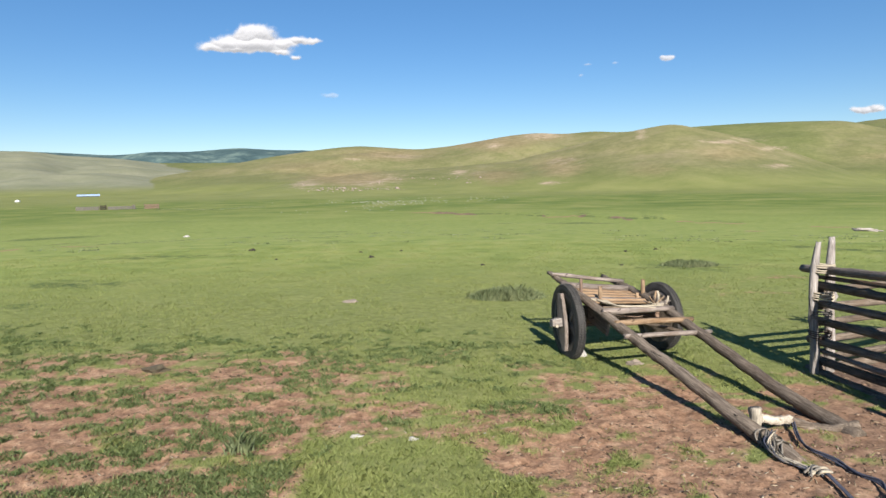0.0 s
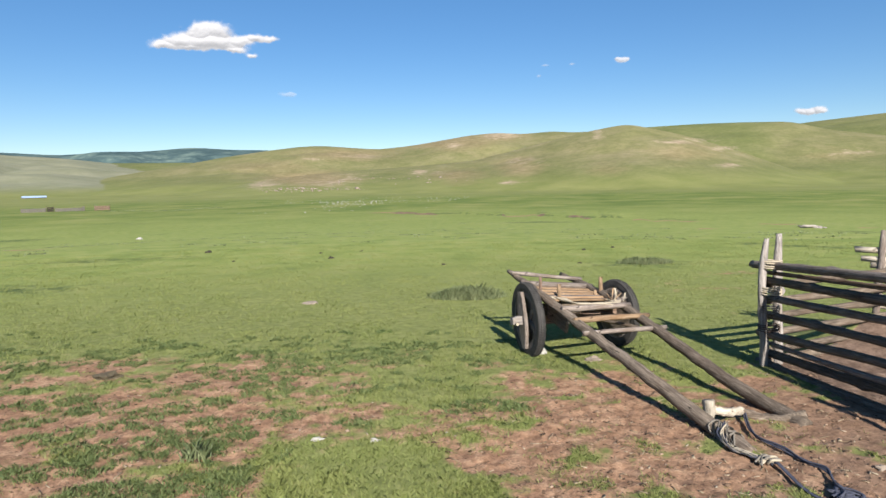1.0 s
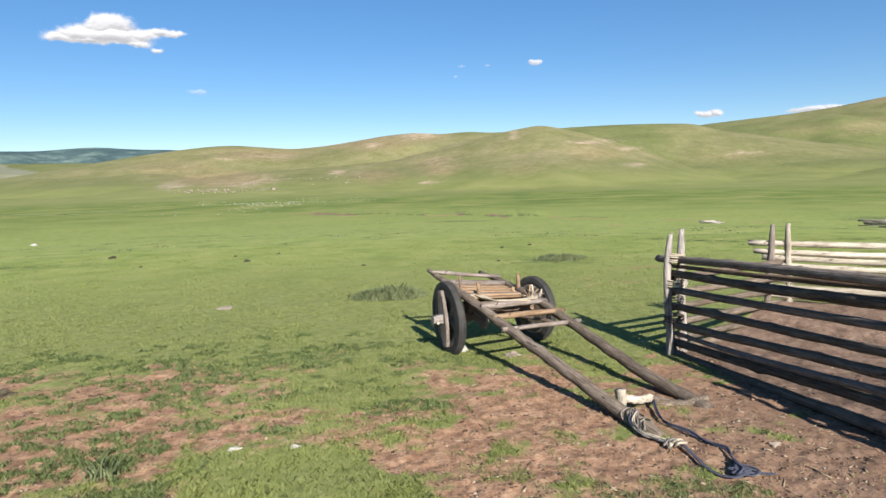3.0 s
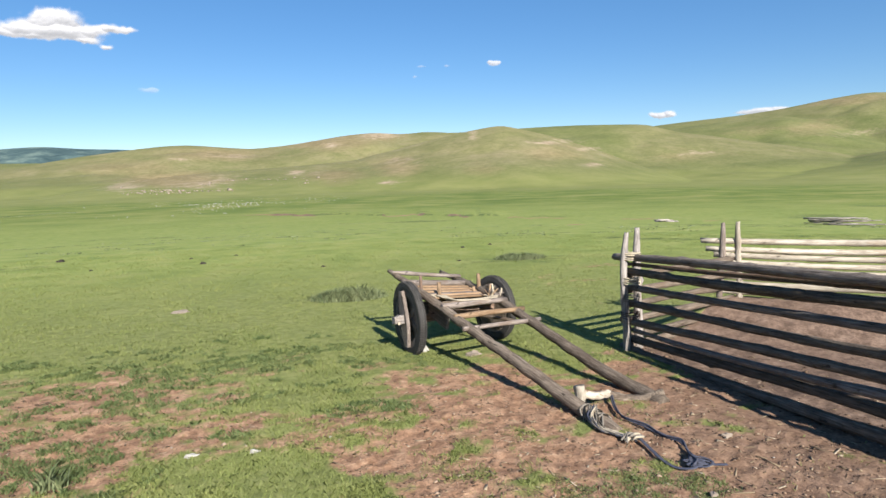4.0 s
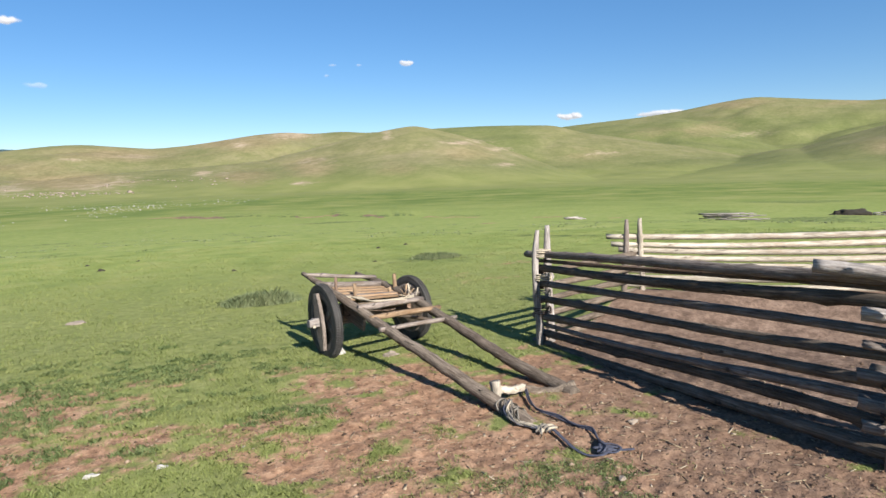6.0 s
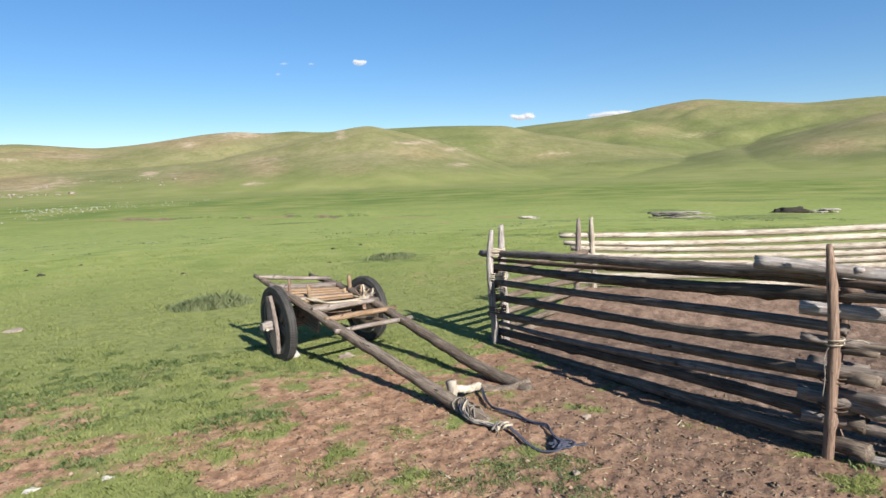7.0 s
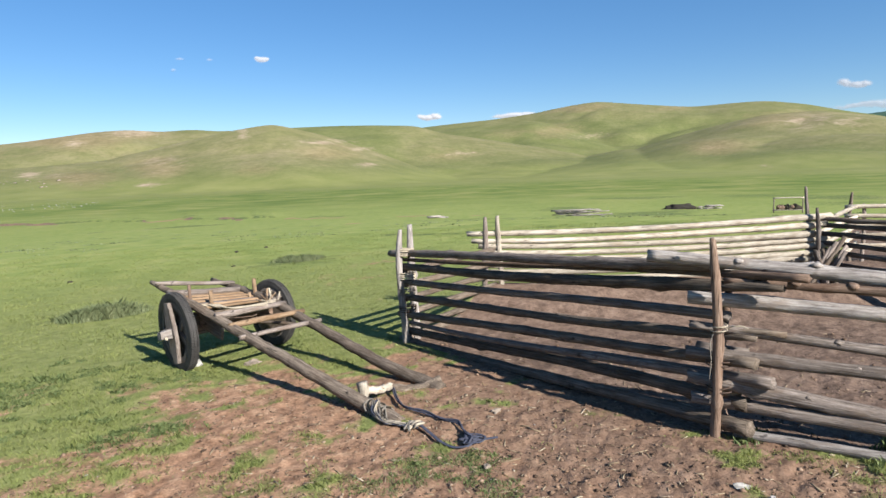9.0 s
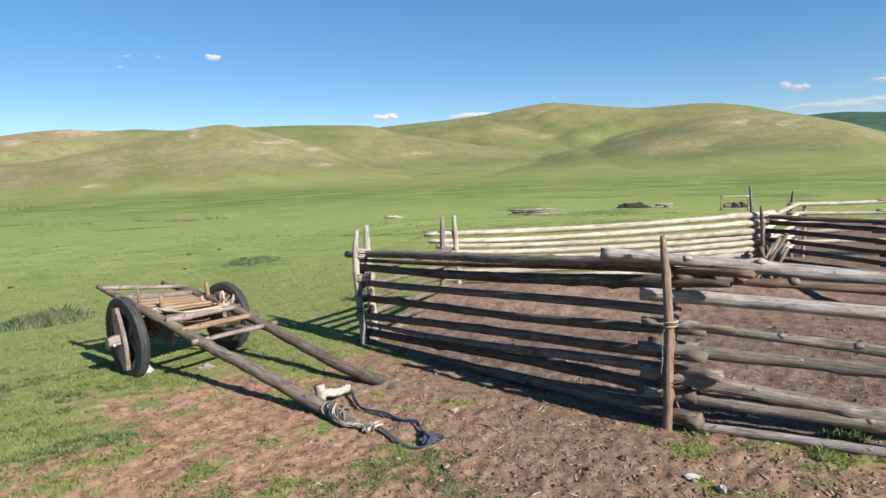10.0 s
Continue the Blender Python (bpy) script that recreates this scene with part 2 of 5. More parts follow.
# crest lines: bearing to the left of the y axis, height angle from the camp
FRONT = [(24, -1.2), (19, -0.7), (15.4, -0.1), (11.4, 0.5), (8.4, 0.85), (4.3, 1.15), (1.2, 1.3), (-3.4, 1.6), (-7, 1.9), (-11, 2.9),
         (-14, 3.6), (-16.8, 4.2), (-20, 4.7), (-24.4, 3.6), (-29, 2.0), (-32.8, 0.4), (-38, -1.2)]
BACK = [(40, -1), (31, -0.4), (23.6, 1.0), (19, 1.8), (15.2, 2.5), (11.8, 3.0), (9.3, 3.3), (7.3, 3.4), (4.8, 3.2), (2.2, 3.0), (-0.9, 3.3), (-3.5, 3.7),
        (-6, 4.1), (-8.5, 4.3), (-11, 4.1), (-13.5, 4.3), (-15.4, 4.1), (-18, 4.2), (-22.7, 4.35), (-26, 4.4), (-29, 4.35), (-32.7, 4.2), (-34.7, 3.5),
        (-39.8, 2.6), (-44.9, 1.6), (-49.9, 0.4), (-55, -0.8)]
RIGHT = [(-28, 2.0), (-32.7, 4.0), (-36.8, 4.3), (-39.9, 4.5), (-42.9, 4.8), (-46, 5.3), (-48.7, 5.6), (-52.4, 5.1), (-56.6, 4.6), (-59.3, 4.7), (-62, 4.7),
         (-64.9, 4.2), (-67.7, 3.4), (-70, 2.9), (-72, 2.0), (-76, 0.2), (-80, -1)]
SPUR = [(-45, -1), (-48.5, -0.4), (-50.5, 0.7), (-51.8, 1.3), (-54.7, 2.1), (-58.5, 3.0), (-62, 3.6), (-65.8, 3.65), (-67.7, 3.3), (-70, 2.85),
        (-71.5, 2.45), (-74, 1.5), (-80, -0.5), (-86, -1)]
FAN = [(-40, -1), (-44, 0.1), (-48, 0.9), (-51, 1.4), (-53.5, 1.2), (-56, 0.4), (-59, -1)]
FOLD = [(-26, -1), (-29, 1.5), (-32.7, 3.5), (-36.8, 3.9), (-39.9, 4.15), (-43, 4.3), (-45, 3.8), (-47.4, 3.0), (-49.5, 2.2), (-51.8, 1.4), (-54, 0.4), (-57, -1)]
LEFT = [(75, 3.5), (50, 3.2), (38, 2.8), (33, 2.9), (31.5, 2.6), (27.7, 2.4), (23.5, 1.9), (21.3, 1.5), (15, 0.5), (8, -1)]
FAR_LEFT = [(80, 2.0), (50, 2.6), (35.1, 2.9), (31.2, 2.8), (27.7, 2.6), (24, 2.95), (22.1, 2.9), (18, 3.3), (15.2, 3.1), (11.8, 3.05), (6, 2.4), (0, 1)]
FAR_RIGHT = [(-58, 1), (-66, 2.9), (-69.7, 3.25), (-71.5, 3.25), (-73.9, 3.0), (-85, 3.4), (-110, 2.5), (-130, 0)]
LAYERS = ((FRONT, 1000, 600, 1), (BACK, 1500, 900, 2), (RIGHT, 2300, 1420, 3), (FOLD, 1900, 1150, 3), (SPUR, 1500, 760, 4), (FAN, 1480, 660, 4), (LEFT, 2300, 1000, 5),
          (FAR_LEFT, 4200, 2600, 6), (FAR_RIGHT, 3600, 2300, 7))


def stream(azd):
    """Distance of the stream bank at that bearing."""
    return np.interp(azd, [-45, -30, -27, -20, -14, 0, 12], [95, 106, 112, 127, 136, 168, 210]) + 3 * np.sin(azd * 0.9)


def banked(azd):
    """Where the stream has cut a bare bank."""
    return (sstep(-10.2, -9, azd) * sstep(1.5, 0.3, azd) + sstep(-20.6, -19.6, azd) * sstep(-11.8, -12.6, azd)) * (0.65 + 0.35 * sstep(0.3, 0.6, vnoise(azd * 3.1, 0 * azd, 78)))


def land(x, y):
    """Height of the ground, and the index of the hill that it belongs to."""
    d = np.hypot(x, y) + 1e-6
    az = np.degrees(np.arctan2(-x, y))
    k = sstep(9, 50, d)
    w = sstep(190, 115, np.abs(az + 15))
    drop = np.interp(np.log(np.maximum(d, 12)), np.log(RING_D), RING_Z)
    z = -0.03 * np.clip(y, -40, 60) * (1 - k) - drop * k * w
    z = z + 0.16 * (fbm(x * 0.11, y * 0.11, 5, 3) - 0.5) * sstep(10, 40, d) + 1.2 * (fbm(x * 0.012, y * 0.012, 8, 3) - 0.5) * sstep(100, 300, d)
    z = z + 0.38 * sstep(-1.5, 1.5, d - stream(az)) * sstep(70, 6, d - stream(az)) * banked(az)
    which = np.zeros_like(z)
    for table, far, near, k in LAYERS:
        top = crest(az, table, far) + 10
        wob = 1 + 0.14 * (fbm(az * 0.12 + 40, d * 0.0009, 20 + k, 2) - 0.5)
        t = (d - near * wob) / (far - near * wob)
        up = np.clip(t, 0, 1)
        rise = 0.55 * up ** 1.35 + 0.45 * up * up * (3 - 2 * up)
        rise = np.where(t > 1, 1 - 0.55 * sstep(1, 2.4, t), rise)
        fold = np.abs(fbm(x * 0.0031 + 5 * k, y * 0.0031, 40 + k, 3) - 0.5) * 2
        gully = (fold - 0.25) * np.sin(np.pi * np.clip(t, 0, 1)) * (0.24 if k == 3 else 0.34)
        h = -10 + np.maximum(top, 0) * np.clip(rise + gully, 0, 2)
        h = h + (fbm(x * 0.006, y * 0.006, 60 + k, 4) - 0.5) * 0.05 * np.maximum(top, 0) * np.sin(np.pi * np.clip(t, 0, 1))
        over = (h > z) & (t > 0)
        which = np.where(over, k, which)
        z = np.where(over, h, z)
    return z, which


def gz(x, y):
    return float(land(np.array([x], float), np.array([y], float))[0][0])


PEN = [(3.2, 5.3), (4.6, 5.7), (6.1, 4.9), (7.4, 3.3), (17.5, 7.0), (20.0, 5.0), (20.0, 1.0), (12.0, -4.0), (4.6, -1.6), (3.75, 0.9), (3.25, 2.0)]


def in_pen(x, y):
    inside = np.zeros(x.shape, bool)
    for (ax, ay), (bx, by) in zip(PEN, PEN[1:] + PEN[:1]):
        cut = ((ay > y) != (by > y)) & (x < (bx - ax) * (y - ay) / (by - ay + 1e-9) + ax)
        inside ^= cut
    return inside


def soil(x, y):
    """How bare the ground is: 0 turf, 1 soil."""
    d = np.hypot(x, y)
    patch = fbm(x * 2.6 + 3, y * 3.4, 3, 4)
    fine = fbm(x * 8, y * 11, 13, 3)
    want = 1.45 * bump2(x, y, -2.4, 3.8, 2.0, 1.8) + 0.5 * bump2(x, y, -4.2, 5.6, 1.8, 1.0) + 0.6 * bump2(x, y, -1.0, 5.7, 1.4, 0.8)
    want = want + 1.35 * bump2(x, y, 2.4, 2.9, 1.25, 1.6) + 1.3 * bump2(x, y, 2.9, 1.0, 1.5, 1.3) + 1.0 * bump2(x, y, 1.0, 3.4, 0.85, 0.9)
    want = want + 0.9 * bump2(x, y, 0.8, 2.4, 0.9, 0.6) + 0.7 * bump2(x, y, 1.6, 4.6, 0.6, 0.7) + 0.7 * bump2(x, y, 3.0, 4.3, 0.6, 1.0)
    want = want + 0.5 * bump2(x, y, 4.8, 9.9, 1.9, 1.2) + 0.4 * bump2(x, y, 4.3, 7.6, 1.2, 0.5) + 0.45 * bump2(x, y, 6.5, 11.5, 1.6, 0.7)
    want = want + 0.62 * bump2(x, y, 1.00, 5.24, 0.35, 0.3) + 0.7 * bump2(x, y, 1.54, 5.10, 0.45, 0.4)
    want = want + 0.2 * bump2(x, y, 0.0, 4.6, 2.6, 1.8) + 0.75 * bump2(x, y, -0.52, 2.75, 0.16, 0.12) + 0.6 * bump2(x, y, -0.5, 4.45, 0.4, 0.3) + 0.7 * bump2(x, y, 0.15, 4.1, 0.25, 0.25)
    want = want + 0.8 * bump2(x, y, -2.95, 6.1, 0.22, 0.16) - 0.9 * bump2(x, y, -0.3, 3.3, 0.55, 0.6) - 0.4 * bump2(x, y, -0.2, 4.9, 0.6, 0.5)
    want = np.clip(want, 0, 1.4)
    s = want * 0.64 + (patch - 0.5) * 2.0 * (0.1 + 0.8 * np.minimum(want, 0.8)) + (fine - 0.5) * 1.3 * (0.12 + 0.75 * np.minimum(want, 0.9))
    s = np.where(in_pen(x, y), 0.95, s)
    streak = sstep(0.66, 0.8, fbm(x * 0.05, y * 0.22, 31, 3)) * sstep(15, 30, d) * sstep(300, 150, d)
    azd = np.degrees(np.arctan2(-x, y))
    bank = 1.1 * np.exp(-((d - stream(azd) - 8 * (vnoise(azd * 1.7, 0 * azd, 33) - 0.5)) / (0.02 * d)) ** 2) * sstep(0.3, 0.5, vnoise(azd * 0.5, 0 * azd, 77)) * sstep(-45, -35, azd) * sstep(14, 6, azd)
    bank = bank + bump2(d, azd, 84, -26.6, 3.0, 1.3) + bump2(d, azd, 60 + 3 * np.sin(azd), 33, 2.5, 6)
    bank = bank + 0.12 * banked(azd) * np.exp(-((d - stream(azd)) / 1.8) ** 2)
    return np.clip(s + streak * 0.25 + 0.75 * bank, 0, 1)


def relief(x, y, s, d):
    """Small bumps of the turf and the poached soil."""
    lump = 0.035 * (fbm(x * 1.7, y * 1.7, 70, 4) - 0.5) * sstep(40, 12, d) - 0.014 * s * sstep(30, 10, d)
    poach = np.abs(fbm(x * 11, y * 11, 72, 2) - 0.5) * (0.012 + 0.045 * np.clip(s, 0, 1)) * sstep(11, 6, d)
    return lump + poach


def grid_mesh(name, verts, faces):
    me = bpy.data.meshes.new(name)
    me.vertices.add(len(verts))
    me.vertices.foreach_set("co", verts.astype(np.float32).ravel())
    n = faces.shape[1]
    me.loops.add(faces.size)
    me.loops.foreach_set("vertex_index", faces.astype(np.int32).ravel())
    me.polygons.add(len(faces))
    me.polygons.foreach_set("loop_start", np.arange(0, faces.size, n, dtype=np.int32))
    me.update(calc_edges=True)
    me.validate()
    return me


def build_land():
    az = np.concatenate([np.arange(-180, -84, 3.0), np.arange(-84, 46, 0.26), np.arange(46, 180, 3.0)])
    rings = np.concatenate([np.geomspace(0.4, 2.2, 12)[:-1], np.geomspace(2.2, 16, 210)[:-1], np.geomspace(16, 560, 230)[:-1], np.geomspace(560, 4700, 260)])
    split = 11 + 209 + 229
    D, A = np.meshgrid(rings, np.radians(az), indexing="ij")
    X, Y = -np.sin(A) * D, np.cos(A) * D
    Z, W = land(X.ravel(), Y.ravel())
    Z, W = Z.reshape(X.shape), W.reshape(X.shape)
    S = soil(X.ravel(), Y.ravel()).reshape(X.shape)
    Z = Z + relief(X, Y, S, D)
    # trodden dung banked up along the back rails of the pen
    bx, by = 7.30 - 4.62, 3.32 - 5.66
    run = np.clip(((X - 4.62) * bx + (Y - 5.66) * by) / (bx * bx + by * by), 0, 1)
    off = np.hypot(X - 4.62 - run * bx, Y - 5.66 - run * by)
    Z = Z + 0.36 * np.exp(-(off / 0.55) ** 2) * (0.85 + 0.3 * vnoise(X * 2.3, Y * 2.3, 66))
    azd = np.degrees(A)
    dry = np.where(W > 0, 0.82 + 1.0 * (fbm((X * 0.007).ravel(), (Y * 0.007).ravel(), 90, 5).reshape(X.shape) - 0.5), 0.0)
    # greener, darker tint behind the front crest stands in for gully shade
    side = np.where(W == 1, 1.15, np.where(W == 2, 1.0 - 0.75 * sstep(-16, -24, azd) + 0.6 * sstep(-29, -33, azd), np.where(W == 3, 0.3 + 0.5 * sstep(3.4, 4.6, np.degrees(np.arctan2(Z - 1.5, D))), np.where(W == 4, 0.7 + 0.4 * sstep(-55, -62, azd), 1.0))))
    dry = np.clip(dry * side, 0.08, 1) * (W > 0) * (W < 6)
    brown = np.zeros_like(Z)
    for a, e, ra, re, st in BROWN:
        brown = np.maximum(brown, st * bump2(azd, np.degrees(np.arctan2(Z - 1.5, D)), a, e, ra, re))
    brown *= (W > 0) & (W < 6)
    above = Z + 10
    hill = sstep(0, 26, above) * (W > 0)
    left_haze = 0.85 * (W == 5) * sstep(2, 20, above)
    dry = dry * sstep(2, 45, above)
    el = np.degrees(np.arctan2(Z - 1.5, D))
    bare = np.zeros_like(Z)
    for a, e, ra, re, s in BARE:
        bare = np.maximum(bare, 0.95 * s * bump2(azd, el, a, e, ra * 1.25, re * 1.6))
    bare *= (W > 0) & (W < 6)
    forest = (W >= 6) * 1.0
    mid = sstep(7, 20, D)
    pen = in_pen(X.ravel(), Y.ravel()).reshape(X.shape)
    trod = np.clip(np.where(pen, 0.95, 0) + 0.5 * bump2(X, Y, 3.0, 1.6, 1.5, 1.5) + 0.45 * bump2(X, Y, 2.9, 3.6, 0.8, 1.4) + 0.15 * bump2(X, Y, 2.0, 2.2, 1.0, 1.0) + banked(azd) * np.exp(-((D - stream(azd)) / 4) ** 2), 0, 0.95)
    rank = np.zeros_like(Z)
    for cx, cy, rx, ry, s in RANK:
        rank = np.maximum(rank, s * bump2(X, Y, cx, cy, rx, ry))
    rank = np.maximum(rank, 0.62 * sstep(0.5, 0.76, fbm(azd * 0.09, np.log(D) * 5.5, 95, 5)) * sstep(12, 20, D) * sstep(260, 150, D))
    # darker lines following the stream bank, drawn with the same mask
    rank = np.maximum(rank, 0.62 * np.exp(-((D - 1.06 * stream(azd) - 8 * (vnoise(azd * 1.7, 0 * azd, 33) - 0.5)) / (0.03 * D)) ** 2) * sstep(0.42, 0.7, vnoise(azd * 0.55, 0 * azd, 34)) * sstep(-45, -38, azd) * sstep(20, 6, azd))
    rank = np.maximum(rank, 0.8 * banked(azd) * np.exp(-((D - stream(azd)) / 2.6) ** 2))
    far = sstep(60, 250, D)
    foot = 0.85 * sstep(330, 620, D)
    n_az, n_r = len(az), len(rings)
    V = np.stack([X, Y, Z], -1)

    def sheet(name, r0, r1, label):
        verts = V[r0:r1 + 1].reshape(-1, 3)
        i, j = np.meshgrid(np.arange(r1 - r0), np.arange(n_az), indexing="ij")
        j2 = (j + 1) % n_az
        faces = np.stack([i * n_az + j, i * n_az + j2, (i + 1) * n_az + j2, (i + 1) * n_az + j], -1).reshape(-1, 4)[:, ::-1]
        if r0 == 0:
            verts = np.vstack([verts, [[0, 0, V[0, :, 2].mean()]]])
        me = grid_mesh(name, verts, faces)
        for key, arr in (("soil", S), ("dry", dry), ("bare", bare), ("forest", forest), ("mid", mid), ("far", far), ("foot", foot), ("rank", rank), ("trod", trod), ("hill", hill), ("left_haze", left_haze), ("brown", brown), ("pine", (W == 7) * 1.0)):
            at = me.attributes.new(key, "FLOAT", "POINT")
            vals = arr[r0:r1 + 1].ravel()
            if r0 == 0:
                vals = np.append(vals, 0.3)
            at.data.foreach_set("value", vals.astype(np.float32))
        if r0 == 0:
            bm = bmesh.new()
            bm.from_mesh(me)
            bm.verts.ensure_lookup_table()
            c = bm.verts[len(verts) - 1]
            for q in range(n_az):
                bm.faces.new((c, bm.verts[q], bm.verts[(q + 1) % n_az]))
            bm.to_mesh(me)
            bm.free()
        me.materials.append(LAND)
        me.polygons.foreach_set("use_smooth", np.ones(len(me.polygons), bool))
        return tagged(new(name, me), label, "ground" if r0 == 0 else "hills", kind="structure")

    sheet("ground", 0, split, "grazed green steppe turf worn to reddish soil")
    sheet("hillside", split, n_r - 1, "grassy rolling hills with dry tan scree patches")


# ranker, darker herbage: plan position, half widths, strength
RANK = [(-7.4, 12.2, 2.8, 1.2, 0.62), (-3.6, 8.2, 1.5, 0.7, 0.35), (0.8, 9.5, 1.1, 0.6, 0.5), (-2.6, 3.3, 1.5, 1.2, 0.65), (-4.6, 6.2, 2.2, 2.4, 0.5), (-7.5, 8.0, 3, 3, 0.45), (-9, 19, 5, 1.5, 0.6), (-6.3, 9.6, 1.6, 0.8, 0.55), (5.2, 13.6, 2.2, 1.6, 0.6), (0.2, 6.4, 1.0, 0.5, 0.3)]
# bare scree on the hills: bearing, height angle, half widths, strength
BARE = [(-9, 4.05, 2.0, 0.25, 1), (-4.7, 3.2, 0.8, 0.25, 0.9), (-17.5, 3.9, 0.5, 0.5, 0.9), (-24.5, 3.0, 2.2, 0.18, 0.9), (-27.5, 2.3, 1.4, 0.15, 0.8),
        (-28.2, 0.9, 1.0, 0.14, 1), (-9.8, -0.2, 1.2, 0.15, 1), (12.5, 0.05, 1.4, 0.3, 1), (6.8, 0.05, 3.2, 0.32, 0.72), (-1.5, 0.92, 0.8, 0.25, 0.9), (4.5, 0.5, 1.6, 0.3, 0.7),
        (3.5, 2.4, 1.8, 0.15, 0.8), (8, 2.2, 1.2, 0.15, 0.7), (-3, 0.8, 0.9, 0.2, 0.7), (-11, 1.8, 1.8, 0.3, 0.6), (-64.2, 3.0, 0.8, 0.2, 0.9),
        (-65, 3.0, 2.2, 0.5, 0.7), (-67.5, 2.6, 1.4, 0.4, 0.7), (-37, 1.6, 1.6, 0.2, 0.6), (-48, 2.6, 2.0, 0.2, 0.6), (-62.3, -0.5, 0.6, 0.1, 0.8)]
# faces of the hills burnt brown: bearing, height angle, half widths, strength
BROWN = [(8.5, 0.5, 4.5, 0.7, 1.3), (-5, 0.5, 2.8, 0.8, 0.9), (-10.5, 1.2, 2.4, 1.0, 0.9), (-18, 1.0, 2.2, 0.8, 0.6), (-24.5, 2.0, 3.0, 0.9, 0.85), (-4, 3.6, 5.0, 0.8, 1.15),
         (-9, 4.0, 3.0, 0.6, 1), (5, 2.6, 5.5, 0.7, 0.95), (12, 1.6, 4.5, 0.8, 0.7), (-47, 5.1, 4.0, 0.4, 0.8), (-55, 4.6, 3.0, 0.3, 0.6), (-63, 3.2, 3.5, 0.8, 0.7), (-58.5, 1.3, 3.2, 0.8, 0.8), (-45, 3.2, 3.0, 0.7, 0.7), (-36, 1.4, 4.0, 0.8, 0.5), (-41, 3.2, 3.0, 0.6, 0.5)]
build_land()


# ---------------------------------------------------------------- building helpers
def finish(bm, name, mat, smooth=True):
    me = bpy.data.meshes.new(name)
    bm.to_mesh(me)
    bm.free()
    me.materials.append(mat)
    if smooth:
        me.polygons.foreach_set("use_smooth", np.ones(len(me.polygons), bool))
    return me


def thing(name, m, label, category, group=""):
    ob = new(name)
    ob.empty_display_size = 0.1
    ob.matrix_basis = m
    return tagged(ob, label, category, group)


def part(name, bm, mat, parent, label="", m=None, smooth=True):
    """One mesh under a thing or part; m is its pose relative to the parent."""
    ob = new(name, finish(bm, name, mat, smooth))
    if parent:
        ob.parent = parent
    if m is not None:
        ob.matrix_basis = m
    return tagged(ob, label)


def along(a, b):
    """Pose at a whose x axis points to b."""
    a, b = Vector(a), Vector(b)
    q = (b - a).to_track_quat("X", "Z")
    return Matrix.Translation(a) @ q.to_matrix().to_4x4()


def pole_bm(length, r0, r1, seed, bend=0.01, sides=9, step=0.16, flat=1.0, knots=3, taper_end=0.0, arc=0.0, droop=0.0):
    """A rough pole along local x, bent, knotty and uneven, with cut ends."""
    rnd = random.Random(seed)
    bm = bmesh.new()
    n = max(4, int(length / step))
    ph = [rnd.uniform(0, 6.28) for _ in range(4)]
    lumps = [(rnd.uniform(0.05, 0.95), rnd.uniform(0, 6.28), rnd.uniform(0.18, 0.6)) for _ in range(knots)]
    rings = []
    for i in range(n + 1):
        s = i / n
        sag = bend * length
        cy = sag * (math.sin(math.pi * s + 0.2) * math.cos(ph[0]) + 0.35 * math.sin(5 * s + ph[1]))
        cz = sag * (math.sin(math.pi * s) * math.sin(ph[0]) + 0.35 * math.sin(6 * s + ph[2]))
        cy -= sag * (math.sin(0.2) * math.cos(ph[0]) + 0.35 * math.sin(ph[1])) * (1 - s)
        cy += arc * 4 * s * (1 - s)
        cz -= droop * 4 * s * (1 - s)
        r = r0 + (r1 - r0) * s
        if taper_end and s > 0.8:
            r *= 1 - taper_end * ((s - 0.8) / 0.2) ** 1.5
        ring = []
        for k in range(sides):
            a = 2 * math.pi * k / sides
            rr = r * (1 + 0.17 * noise.noise((s * length * 4 + seed * 3.1, math.cos(a) * 1.3, math.sin(a) * 1.3 + seed)) + 0.07 * noise.noise((s * length * 13 + seed, math.cos(a) * 3, math.sin(a) * 3 - seed)))
            for ks, ka, kh in lumps:
                rr += r * kh * math.exp(-((s - ks) * length / 0.035) ** 2 - ((math.cos(a - ka) - 1) / 0.25) ** 2)
            jag = rnd.uniform(-0.008, 0.008) if i in (0, n) else 0
            ring.append(bm.verts.new((s * length + jag, cy + rr * math.cos(a), cz + rr * math.sin(a) * flat)))
        rings.append(ring)
    for p, q in zip(rings, rings[1:]):
        for k in range(sides):
            bm.faces.new((p[k], p[(k + 1) % sides], q[(k + 1) % sides], q[k]))
    for ring, turn in ((rings[0], -1), (rings[-1], 1)):
        mid = bm.verts.new(sum((v.co for v in ring), Vector()) / sides)
        for k in range(sides):
            f = (ring[k], ring[(k + 1) % sides], mid)
            bm.faces.new(f if turn > 0 else f[::-1])
    bmesh.ops.recalc_face_normals(bm, faces=bm.faces)
    return bm


def pole(name, a, b, r0, r1, mat, parent, seed, label="", **kw):
    """A pole from a to b, both in the parent's own space."""
    return part(name, pole_bm((Vector(b) - Vector(a)).length, r0, r1, seed, **kw), mat, parent, label, along(a, b))


